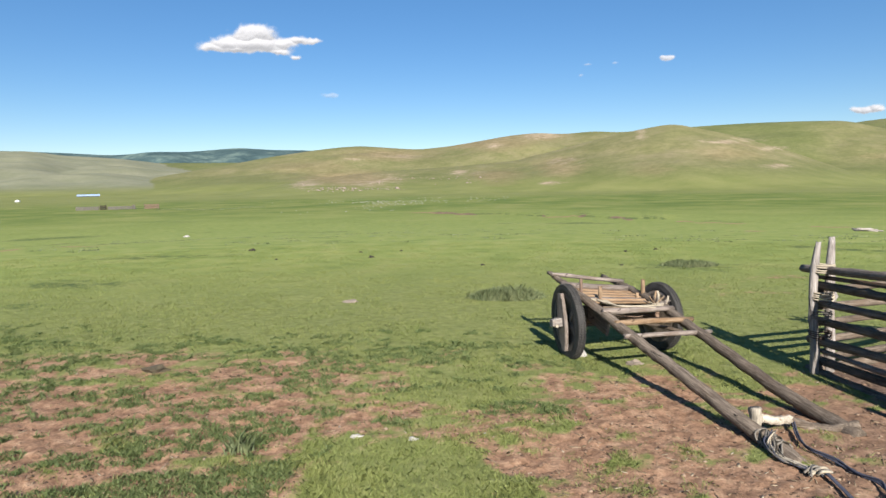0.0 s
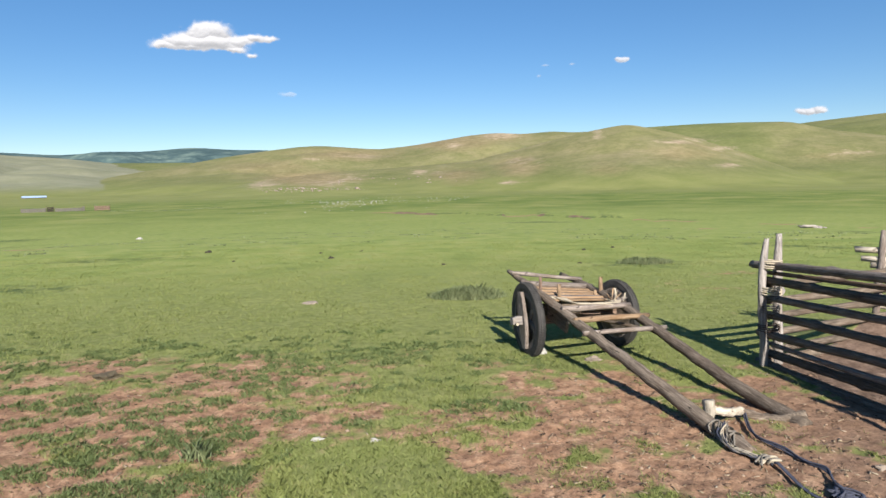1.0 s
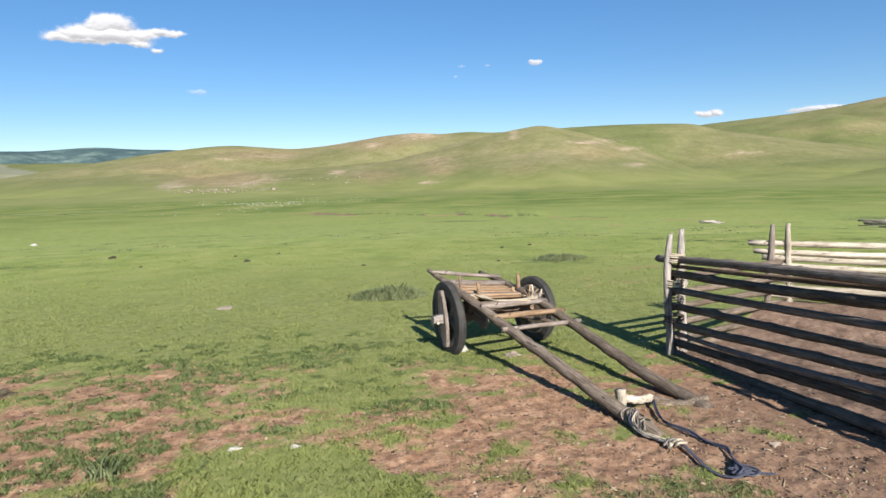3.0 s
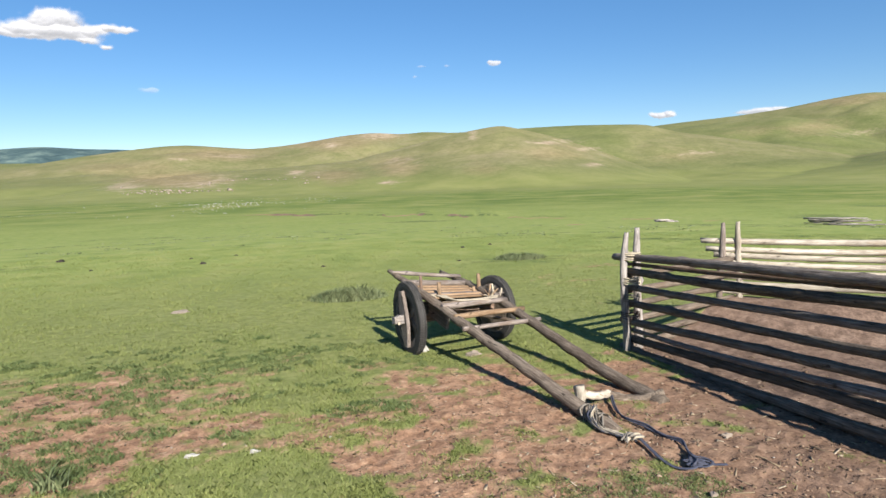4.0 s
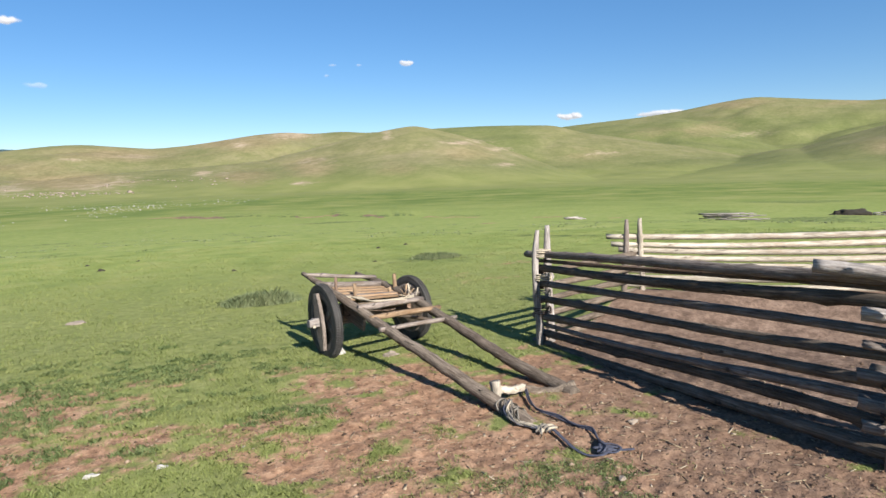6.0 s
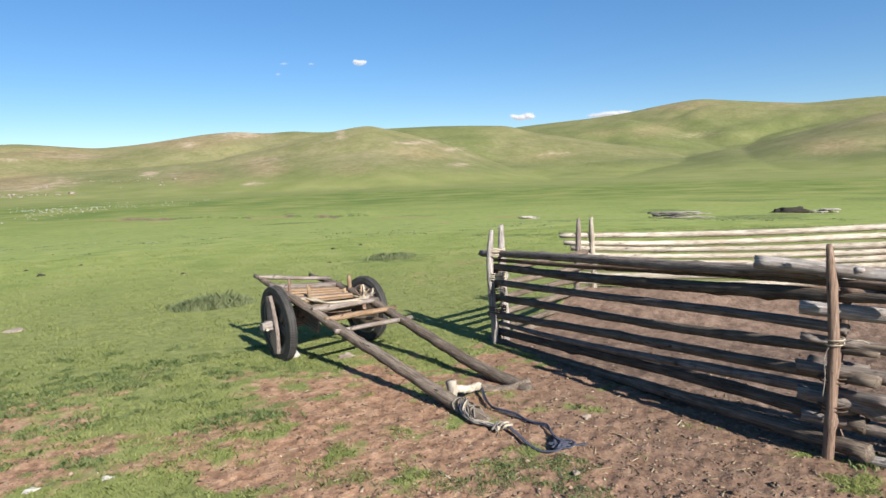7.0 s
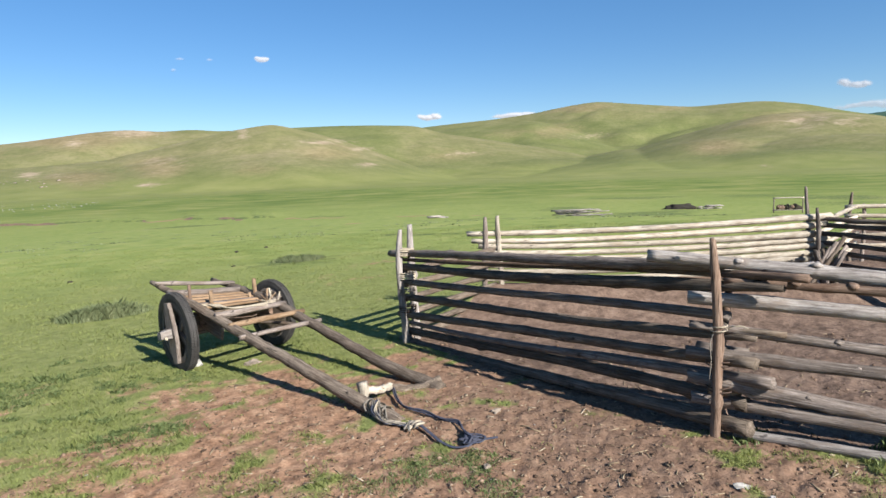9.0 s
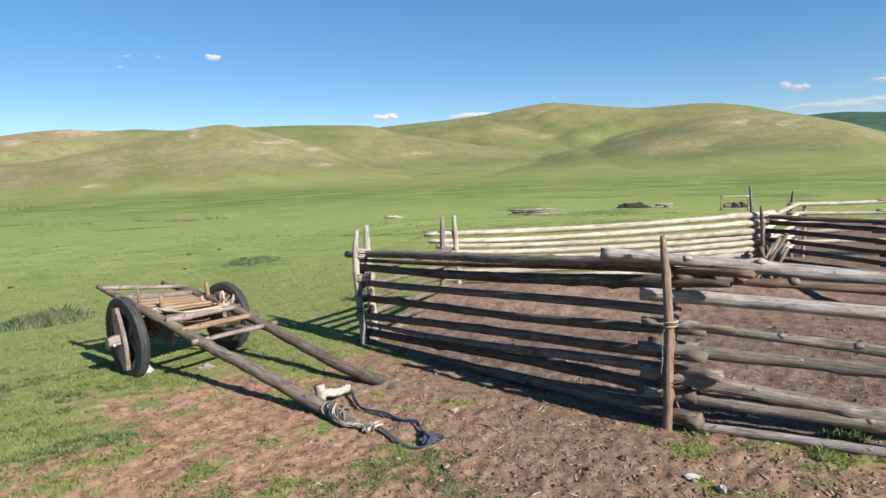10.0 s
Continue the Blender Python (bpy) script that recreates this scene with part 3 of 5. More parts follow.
def plank_bm(length, width, thick, seed, cuts=8, rough=0.004, shape=None):
    """A sawn board along local x, with worn corners."""
    bm = bmesh.new()
    rings = []
    for i in range(cuts + 1):
        s = i / cuts
        w, t = width / 2, thick / 2
        if shape:
            w *= shape(s)
        c = min(0.006, t * 0.5)
        prof = [(-w + c, -t), (w - c, -t), (w, -t + c), (w, t - c), (w - c, t), (-w + c, t), (-w, t - c), (-w, -t + c)]
        rings.append([bm.verts.new((s * length, y + rough * noise.noise((s * 6 + seed, y * 9, 1.7)), z + rough * noise.noise((s * 5, z * 9, seed)))) for y, z in prof])
    for p, q in zip(rings, rings[1:]):
        for k in range(8):
            bm.faces.new((p[k], p[(k + 1) % 8], q[(k + 1) % 8], q[k]))
    bm.faces.new(rings[0][::-1])
    bm.faces.new(rings[-1])
    bmesh.ops.recalc_face_normals(bm, faces=bm.faces)
    return bm


def cord_bm(points, r, sides=7, twist=True, flat=1.0, per=7, seed=0, lump=0.12):
    """A rope or strap swept through the points."""
    pts = [Vector(p) for p in points]
    path = []
    for i in range(len(pts) - 1):
        p0, p1, p2, p3 = pts[max(i - 1, 0)], pts[i], pts[i + 1], pts[min(i + 2, len(pts) - 1)]
        for k in range(per):
            t = k / per
            path.append(0.5 * (2 * p1 + (p2 - p0) * t + (2 * p0 - 5 * p1 + 4 * p2 - p3) * t * t + (3 * p1 - p0 - 3 * p2 + p3) * t ** 3))
    path.append(pts[-1])
    bm = bmesh.new()
    rings = []
    for i, p in enumerate(path):
        d = (path[min(i + 1, len(path) - 1)] - path[max(i - 1, 0)]).normalized()
        side = d.cross(Vector((0, 0, 1)))
        side = side.normalized() if side.length > 1e-4 else Vector((1, 0, 0))
        up = side.cross(d)
        ring = []
        for k in range(sides):
            a = 2 * math.pi * k / sides
            rr = r * (1 + (0.16 * math.cos(3 * a + i * 1.1) if twist else 0) + lump * noise.noise((i * 0.7 + seed, k * 0.8, 0.3)))
            ring.append(bm.verts.new(p + side * rr * math.cos(a) + up * rr * flat * math.sin(a)))
        rings.append(ring)
    for p, q in zip(rings, rings[1:]):
        for k in range(sides):
            bm.faces.new((p[k], p[(k + 1) % sides], q[(k + 1) % sides], q[k]))
    bm.faces.new(rings[0][::-1])
    bm.faces.new(rings[-1])
    bmesh.ops.recalc_face_normals(bm, faces=bm.faces)
    return bm


def stone_bm(sx, sy, sz, seed, rough=0.35, sub=2):
    bm = bmesh.new()
    bmesh.ops.create_icosphere(bm, subdivisions=sub, radius=1)
    for v in bm.verts:
        c = v.co.copy()
        k = 1 + rough * noise.noise(c * 1.3 + Vector((seed * 7.1, seed, 0))) + 0.4 * rough * noise.noise(c * 3.4 + Vector((0, seed * 3.3, 0)))
        v.co = Vector((c.x * sx * k, c.y * sy * k, max(c.z, -0.35) * sz * k))
    return bm


# ---------------------------------------------------------------- the cart
CART = Matrix.Translation((1.66, 6.05, gz(1.66, 6.05))) @ Matrix(((0.9585, -0.285, 0, 0), (0.285, 0.9585, 0, 0), (0, 0, 1, 0), (0, 0, 0, 1)))
# in the cart's own space x runs along the axle, y to the back, z up


def tyre_bm(radius, width, seed):
    """A worn tyre round the x axis, with tread lugs."""
    bm = bmesh.new()
    w, n = width / 2, 44
    prof = [(-w * 0.55, -0.085), (-w * 0.9, -0.07), (-w, -0.045), (-w * 0.92, -0.018), (-w * 0.7, -0.004), (0, 0.0), (w * 0.7, -0.004), (w * 0.92, -0.018),
            (w, -0.045), (w * 0.9, -0.07), (w * 0.55, -0.085), (w * 0.3, -0.082), (-w * 0.3, -0.082)]
    rings = []
    for i in range(n):
        a = 2 * math.pi * i / n
        wob = 0.004 * noise.noise((math.cos(a) * 2, math.sin(a) * 2, seed))
        rings.append([bm.verts.new((x, (radius + h + wob) * math.cos(a), (radius + h + wob) * math.sin(a))) for x, h in prof])
    for i in range(n):
        p, q = rings[i], rings[(i + 1) % n]
        for k in range(len(prof)):
            bm.faces.new((p[k], p[(k + 1) % len(prof)], q[(k + 1) % len(prof)], q[k]))
    for i in range(n * 2):
        a = 2 * math.pi * (i + 0.5) / (n * 2)
        for x0, x1 in ((-w * 0.95, -w * 0.42), (-w * 0.28, w * 0.28), (w * 0.42, w * 0.95)):
            aa = a + (0.018 if abs(x0 + x1) < 0.01 else 0)
            half = 0.022
            lo, hi = radius - 0.012, radius + 0.006
            vs = []
            for r in (lo, hi):
                drop = 0.008 if abs(x0 + x1) > 0.01 else 0
                for x, da in ((x0, -half), (x1, -half), (x1, half), (x0, half)):
                    rr = r - (drop if abs(x) > w * 0.8 else 0)
                    vs.append(bm.verts.new((x, rr * math.cos(aa + da), rr * math.sin(aa + da))))
            for f in ((4, 5, 6, 7), (0, 1, 5, 4), (1, 2, 6, 5), (2, 3, 7, 6), (3, 0, 4, 7)):
                bm.faces.new([vs[q] for q in f])
    bmesh.ops.recalc_face_normals(bm, faces=bm.faces)
    return bm


def ring_bm(r_out, r_in, width, n=40, seed=0):
    bm = bmesh.new()
    rings = []
    for i in range(n):
        a = 2 * math.pi * i / n
        rings.append([bm.verts.new((x, r * math.cos(a), r * math.sin(a))) for x, r in ((-width / 2, r_out), (width / 2, r_out), (width / 2, r_in), (-width / 2, r_in))])
    for i in range(n):
        p, q = rings[i], rings[(i + 1) % n]
        for k in range(4):
            bm.faces.new((p[k], p[(k + 1) % 4], q[(k + 1) % 4], q[k]))
    bmesh.ops.recalc_face_normals(bm, faces=bm.faces)
    return bm


def wheel(parent, x, radius, turn, side, seed, toe=0.0):
    w = new("wheel")
    w.parent = parent
    w.matrix_basis = Matrix.Translation((x, 0, radius - 0.012)) @ Matrix.Rotation(radians(toe), 4, "Z") @ Matrix.Rotation(radians(turn), 4, "X") @ Matrix.Rotation(radians(1.5 * side), 4, "Y")
    tagged(w, "wooden-spoked cart wheel in a rubber tyre")
    part("tyre", tyre_bm(radius, 0.075, seed), RUBBER, w, "black worn rubber tyre", smooth=False)
    part("felloe", ring_bm(radius - 0.078, radius - 0.125, 0.06), WOOD_RAIL, w, "weathered wooden rim", smooth=False)
    # added disc: closes the opening with dark in place of its shadow
    part("web", ring_bm(radius - 0.10, 0.03, 0.018, 36), WOOD_GREY, w, "dark disc added for the shaded inside of the wheel", Matrix.Translation((-side * 0.022, 0, 0)), smooth=False)
    inner = radius - 0.085
    lens = lambda s: 0.55 + 0.75 * math.sin(math.pi * min(max(s, 0.02), 0.98))
    base = Matrix(((0, 0, 1, side * 0.05), (0, 1, 0, 0), (-1, 0, 0, inner), (0, 0, 0, 1)))
    part("spoke", plank_bm(2 * inner, 0.14, 0.035, seed, 10, 0.008, lens), WOOD_RAIL, w, "broad weathered grey-brown plank spoke", base, smooth=False)
    for k, ang in enumerate((55, 125)):
        m = Matrix.Rotation(radians(ang), 4, "X") @ Matrix(((0, 0, 1, -side * 0.012), (0, 1, 0, 0), (-1, 0, 0, inner), (0, 0, 0, 1)))
        part("spoke", plank_bm(2 * inner, 0.06, 0.03, seed + k + 2, 8, 0.005), WOOD_RAIL, w, "", m, smooth=False)
    hub = part("hub", plank_bm(0.15, 0.078, 0.078, seed + 5, 5, 0.014), WOOD_SILVER, w, "square pale wooden hub block",
               Matrix.Translation((side * 0.015 - (0.15 if side < 0 else 0), 0, 0)), smooth=False)
    part("linch_pin", plank_bm(0.13, 0.026, 0.026, seed + 6, 4, 0.004), BONE, hub, "",
         Matrix.Translation((0.03 if side < 0 else 0.12, 0, 0.0)) @ Matrix.Rotation(radians(-90), 4, "Z") @ Matrix.Translation((-0.06, 0, -0.03)), smooth=False)
    return w


def cart():
    c = thing("cart", CART, "weathered grey wooden ox cart resting on its shafts", "cart")
    wheel(c, -0.512, 0.358, -9, -1, 1, -6.5)
    wheel(c, 0.50, 0.335, 38, 1, 2)
    # shafts run the cart's whole length; the front is towards -y
    SN = [(-0.342, 0.76, 0.71), (-0.36, 0.02, 0.578), (-0.381, -0.84, 0.40), (-0.397, -1.48, 0.275), (-0.411, -2.07, 0.160), (-0.423, -2.60, 0.055)]
    SF = [(0.411, 0.93, 0.600), (0.362, 0.0, 0.52), (0.336, -0.43, 0.445), (0.288, -1.27, 0.255), (0.255, -1.86, 0.135), (0.228, -2.42, 0.065)]
    for name, pts, r0, r1, sd in (("shaft", SN, 0.039, 0.051, 3), ("shaft", SF, 0.039, 0.050, 4)):
        # built along local x so that the grain follows it
        m = along(pts[0], pts[-1])
        inv = m.inverted()
        bm = cord_bm([inv @ Vector(p) for p in pts], 1.0, sides=12, twist=False, per=9, seed=sd, lump=0.05)
        total = (Vector(pts[-1]) - Vector(pts[0])).length
        bm.verts.ensure_lookup_table()
        n = len(bm.verts) // 12
        for i in range(n):
            vs = [bm.verts[i * 12 + k] for k in range(12)]
            mid = sum((v.co for v in vs), Vector()) / 12
            r = (r0 + (r1 - r0) * i / (n - 1)) * (0.55 + 0.45 * min(1.0, i / 9))
            for v in vs:
                v.co = mid + (v.co - mid) * r
        part(name, bm, WOOD_GREY, c, "long grey cracked pole shaft", m)
    lerp = lambda pts, y: next(Vector(a) + (Vector(b) - Vector(a)) * ((y - a[1]) / (b[1] - a[1])) for a, b in zip(pts, pts[1:]) if b[1] <= y <= a[1])
    # rungs between the shafts, back to front
    rungs = ((0.56, 0.022, WOOD_RAIL, -0.03, 0.02, 0.035), (0.34, 0.032, WOOD_RAIL, -0.02, 0.02, 0.0), (-0.02, 0.026, WOOD_NEW, 0.0, 0.02, -0.03),
             (-0.44, 0.029, WOOD_RAIL, 0.04, -0.03, 0.035), (-0.66, 0.026, WOOD_NEW, 0.02, 0.06, 0.025), (-0.88, 0.022, WOOD_RAIL, -0.05, 0.10, 0.01))
    for k, (y, r, mat, e0, e1, lift) in enumerate(rungs):
        a, b = lerp(SN, y), lerp(SF, y + (0.05 if k > 2 else 0.0))
        d = (b - a).normalized()
        up = Vector((0, 0, lift))
        pole("rung", a - d * (0.03 + max(-e0, 0)) + up, b + d * (0.03 + max(e1, 0)) + up, r, r * 0.9, mat, c, 30 + k, bend=0.006, knots=2, step=0.09)
    # boards of the bed
    for k, (y0, w, mat) in enumerate(((0.45, 0.075, WOOD_RAIL), (0.28, 0.085, WOOD_NEW), (0.19, 0.08, WOOD_NEW), (0.10, 0.085, WOOD_NEW), (0.01, 0.08, WOOD_RAIL), (-0.08, 0.08, WOOD_NEW))):
        a, b = lerp(SN, y0) + Vector((0.04, 0, -0.022)), lerp(SF, y0) + Vector((-0.02, 0, -0.018))
        part("board", plank_bm((b - a).length, w, 0.018, 50 + k, 8, 0.004), mat, c, "thin pale sawn board", along(a, b), smooth=False)
    # axle and the bolster that carries the shafts
    part("axle", plank_bm(1.0, 0.085, 0.085, 60, 8, 0.006), WOOD_BROWN, c, "squared brown axle beam", Matrix.Translation((-0.5, 0, 0.332)), smooth=False)
    part("bolster", plank_bm(0.80, 0.10, 0.11, 61, 8, 0.006), WOOD_GREY, c, "", Matrix.Translation((-0.40, 0.0, 0.43)), smooth=False)
    part("side_plank", plank_bm(0.42, 0.15, 0.03, 62, 6, 0.004), WOOD_RAIL, c, "short grey side plank under the shaft",
         Matrix.Translation((-0.31, 0.02, 0.45)) @ Matrix.Rotation(radians(-90), 4, "Z") @ Matrix.Rotation(radians(14), 4, "Y") @ Matrix.Rotation(radians(90), 4, "X"), smooth=False)
    # upright pegs
    for p, h, r, mat in (((-0.345, 0.05, 0.58), 0.16, 0.017, WOOD_BROWN), ((-0.20, -0.06, 0.50), 0.17, 0.019, WOOD_NEW), ((0.352, 0.06, 0.52), 0.17, 0.022, WOOD_NEW), ((0.27, 0.03, 0.42), 0.14, 0.016, WOOD_NEW)):
        pole("peg", p, (p[0] + 0.01, p[1] + 0.02, p[2] + h), r, r * 0.9, mat, c, int(h * 1000) + int(r * 1e4), bend=0.0, knots=0, step=0.04)
    # braces from axle to shafts
    for k, (a, b) in enumerate((((0.30, -0.02, 0.34), (0.33, -0.62, 0.40)), ((0.16, -0.05, 0.30), (0.30, -0.85, 0.34)))):
        pole("brace", a, b, 0.018, 0.016, WOOD_GREY, c, 70 + k, bend=0.01, knots=1)
    # lashing at the far wheel: splayed strips tied round the shaft
    rnd = random.Random(5)
    for k in range(13):
        a = rnd.uniform(-1.5, 1.5)
        p = Vector((0.31, -0.26, 0.49))
        p = p + Vector((rnd.uniform(-0.05, 0.05), rnd.uniform(-0.05, 0.05), 0))
        q = p + Vector((0.12 * math.sin(a), 0.10 * rnd.uniform(-0.6, 1), 0.03 + 0.11 * abs(math.cos(a)) * rnd.uniform(0.4, 1)))
        part("lashing", plank_bm((q - p).length, 0.015, 0.006, 80 + k, 5, 0.008), (ROPE_PALE, WOOD_NEW, WOOD_RAIL)[k % 3], c, "splayed pale hide strip", along(p, q), smooth=False)
    # loose cords laid across the bed
    for k in range(11):
        o = 0.014 * k + rnd.uniform(-0.012, 0.012)
        part("cord", cord_bm([(-0.30 + 0.01 * k, -0.03 - o, 0.56), (-0.17, -0.17 - o * 1.3, 0.515 + 0.002 * k), (0.03, -0.23 - o * 1.4, 0.50 + 0.003 * k), (0.22, -0.25 - o * 1.1, 0.50), (0.34, -0.22 - 0.5 * o, 0.515)],
                             0.0055, seed=k), ROPE_PALE, c, "pale cord slung across the bed")
    # yoke bar lashed across the shaft tips
    yoke = [(-0.36, -2.20, 0.185), (-0.28, -2.22, 0.170), (-0.18, -2.20, 0.145), (-0.06, -2.16, 0.12), (0.06, -2.20, 0.075), (0.16, -2.27, 0.07), (0.27, -2.38, 0.13)]
    m = along(yoke[0], yoke[-1])
    inv = m.inverted()
    part("yoke", cord_bm([inv @ Vector(p) for p in yoke[3:]], 0.030, sides=10, twist=False, seed=4, lump=0.3), WOOD_GREY, c, "curved dark yoke bar", m)
    part("yoke_end", cord_bm([inv @ Vector(p) for p in yoke[:4]], 0.027, sides=14, twist=False, seed=9, lump=0.42), WOOD_PALE, c, "pale worn end of the yoke bar", m)
    pole("yoke_peg", (-0.375, -2.215, 0.09), (-0.37, -2.20, 0.25), 0.027, 0.033, WOOD_PALE, c, 91, bend=0.02, knots=3, step=0.02)
    for k in range(15):
        y = -2.33 - 0.0105 * k
        pts = []
        for i in range(13):
            a = 2 * math.pi * i / 12
            pts.append((-0.417 + 0.058 * math.cos(a), y + 0.03 * math.sin(a + k) + 0.012 * math.sin(3 * a + 2 * k), 0.108 - 0.0021 * k + 0.057 * math.sin(a)))
        part("binding", cord_bm(pts, 0.0055, per=2, seed=k), (ROPE_GREY, DUNG, ROPE_GREY)[k % 3], c, "")
    return c


cart()


def harness():
    """Frayed ropes and blue webbing lying in front of the shafts."""
    h = thing("harness_rope", Matrix.Translation((0, 0, 0)), "tangled grey rope and faded blue webbing lying on the soil", "rope")

    def g(x, y, up=0.0):
        return (x, y, gz(x, y) + 0.012 + up)

    rnd = random.Random(8)
    for k in range(30):
        j = lambda s=0.042: rnd.uniform(-s, s)
        pts = [g(1.955 + j(0.02), 3.68 + j(), 0.035 + 0.002 * k), g(1.89 + j(0.03), 3.58 + j(), 0.03 + 0.001 * k), g(1.885 + j(0.03), 3.47 + j(), 0.012 + j(0.01)), g(1.93 + j(0.035), 3.37 + j(0.03), 0.01),
               g(1.98 + j(0.03), 3.31 + j(0.03), 0.005), g(2.02 + j(0.05), 3.28 + j(0.05), 0.0)]
        part("strand", cord_bm(pts, 0.0022 + 0.0009 * (k % 4), sides=6, seed=k), (ROPE_GREY, DUNG, ROPE_PALE, ROPE_GREY, WEB_BLUE)[k % 5], h, "frayed grey cord")
    for k in range(4):
        j = lambda s=0.025: rnd.uniform(-s, s)
        part("knot", cord_bm([g(1.96 + j(), 3.27 + j()), g(2.01 + j(), 3.25 + j(), 0.03), g(2.05 + j(), 3.28 + j(), 0.01), g(2.0 + j(), 3.30 + j(), 0.02), g(1.95 + j(), 3.26 + j())], 0.007, seed=20 + k), ROPE_GREY if k % 2 else ROPE_PALE, h, "pale knotted cord")
    strap = [g(2.03, 3.26, 0.01), g(2.01, 3.10), g(1.99, 2.97), g(2.0, 2.86, 0.0), g(2.06, 2.80, 0.01), g(2.13, 2.83, 0.01), g(2.22, 2.82, 0.0), g(2.28, 2.80, 0.0)]
    part("strap", cord_bm(strap, 0.0125, sides=8, twist=False, flat=0.25, seed=2), WEB_BLUE, h, "faded blue webbing strap")
    rope = [g(2.24, 3.96, 0.03), g(2.16, 3.76, 0.01), g(2.12, 3.58, 0.01), g(2.16, 3.42, 0.01), g(2.19, 3.25), g(2.22, 3.12, 0.01), g(2.19, 3.02), g(2.15, 2.93, 0.012), g(2.12, 2.85, 0.015), g(2.08, 2.81, 0.012)]
    for k in range(3):
        j = lambda s=0.012: rnd.uniform(-s, s)
        part("strap", cord_bm([(p[0] + j(), p[1] + j(), p[2] + 0.006 * k) for p in rope], 0.0052, sides=8, twist=True, seed=3 + k), WEB_BLUE, h, "dark blue twisted rope")
    for k in range(7):
        j = lambda s=0.05: rnd.uniform(-s, s)
        o = (2.12 + j(0.06), 2.86 + j(0.05))
        part("strap", cord_bm([g(o[0] + j(), o[1] + j(), 0.004), g(o[0] + j(), o[1] + j(), 0.012), g(o[0] + j(), o[1] + j(), 0.018), g(o[0] + 0.06 + j(), o[1] + j(), 0.003)], 0.009, sides=7, twist=False, flat=0.3, seed=30 + k), WEB_BLUE, h, "knotted blue webbing")
    loop = [g(2.08, 2.82, 0.012), g(2.12, 2.90, 0.02), g(2.19, 2.90, 0.014), g(2.21, 2.83, 0.012), g(2.14, 2.79, 0.012), g(2.07, 2.83, 0.012)]
    part("strap", cord_bm(loop, 0.008, sides=8, twist=False, flat=0.35, seed=5), WEB_BLUE, h, "knotted blue webbing loop")


harness()


# ---------------------------------------------------------------- the pen
def up(p, h):
    return (p[0], p[1], gz(*p) + h)


def post(name, base, h, r, mat, seed, lean=(0, 0), label="", sides=11):
    t = thing(name, Matrix.Translation(up(base, -0.1)), label or "weathered upright fence post set in the soil", "post", "posts of the pen")
    pole("stake", (0, 0, 0), (lean[0], lean[1], h + 0.1), r, r * 0.85, mat, t, seed, bend=0.024, knots=6, step=0.05, sides=sides, taper_end=0.35)
    return t


def rail(a, ha, b, hb, r0, r1, mat, seed, label, bend=0.006, **kw):
    """A loose rail of the pen, from plan point a at height ha to b at hb."""
    pa, pb = Vector(up(a, ha)), Vector(up(b, hb))
    ob = new("fence_rail", finish(pole_bm((pb - pa).length, r0, r1, seed, bend=bend, **kw), "fence_rail", mat))
    ob.matrix_basis = along(pa, pb)
    return tagged(ob, label, "fence rail", "rails of the pen")


def knots_on(ob, mat, seed, places):
    """Sawn-off branch stubs on a rail: distance along it and size."""
    m = ob.matrix_basis.to_3x3()
    for k, (run, size) in enumerate(places):
        ring = [v.co for v in ob.data.vertices if abs(v.co.x - run) < 0.05]
        mid = sum(ring, Vector()) / len(ring)
        spot = max(ring, key=lambda c: (m @ (c - mid)).dot(Vector((-0.6, -0.3, 0.75))))
        part("knot", stone_bm(size * 1.15, size * 0.8, size * 0.8, seed + k, 0.6), mat, ob, "", Matrix.Translation(spot.lerp(mid, 0.36)))


def ext(a, b, e0, e1):
    """The points a and b moved outwards along their line by e0 and e1."""
    d = (Vector(b) - Vector(a)).normalized()
    return tuple(Vector(a) - d * e0), tuple(Vector(b) + d * e1)


A, B, R = (3.19, 5.24), (3.30, 2.02), (3.72, 1.03)
post("fence_post", (3.13, 5.21), 1.12, 0.037, WOOD_SILVER, 101, (-0.02, 0.0))
post("fence_post", (3.29, 5.30), 1.15, 0.042, WOOD_SILVER, 102, (-0.01, 0.02), "pale squared fence post beside the pen corner")
post("fence_post", (3.235, 1.985), 1.14, 0.029, WOOD_BROWN, 103, (-0.035, 0.02), "peeled brown crooked post tied with wire")
post("fence_post", (3.40, 2.05), 0.86, 0.030, WOOD_BROWN, 104, (0.02, 0.0))

# rails between the pen corner and the brown post
for k, (ha, hb, r0, r1, e1) in enumerate(((0.865, 0.985, 0.034, 0.036, -0.06), (0.80, 0.93, 0.018, 0.024, 0.46), (0.735, 0.87, 0.035, 0.041, 0.35), (0.585, 0.69, 0.031, 0.030, 0.06),
                                          (0.42, 0.575, 0.033, 0.034, 0.20), (0.27, 0.465, 0.035, 0.034, 0.22), (0.185, 0.345, 0.034, 0.038, 0.30), (0.10, 0.20, 0.036, 0.042, 0.16), (0.0, 0.075, 0.036, 0.046, 0.20))):
    off = 0.02 * math.sin(k * 2.1)
    a, b = ext((A[0] + off, A[1]), (B[0] + off, B[1]), (0.30 if k == 0 else 0.09) + 0.05 * math.sin(k * 1.7), e1)
    if k == 6:
        r0 = 0.018
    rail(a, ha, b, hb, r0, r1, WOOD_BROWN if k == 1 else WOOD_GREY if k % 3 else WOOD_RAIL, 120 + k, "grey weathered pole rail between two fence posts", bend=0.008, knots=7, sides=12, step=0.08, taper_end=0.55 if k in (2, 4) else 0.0)

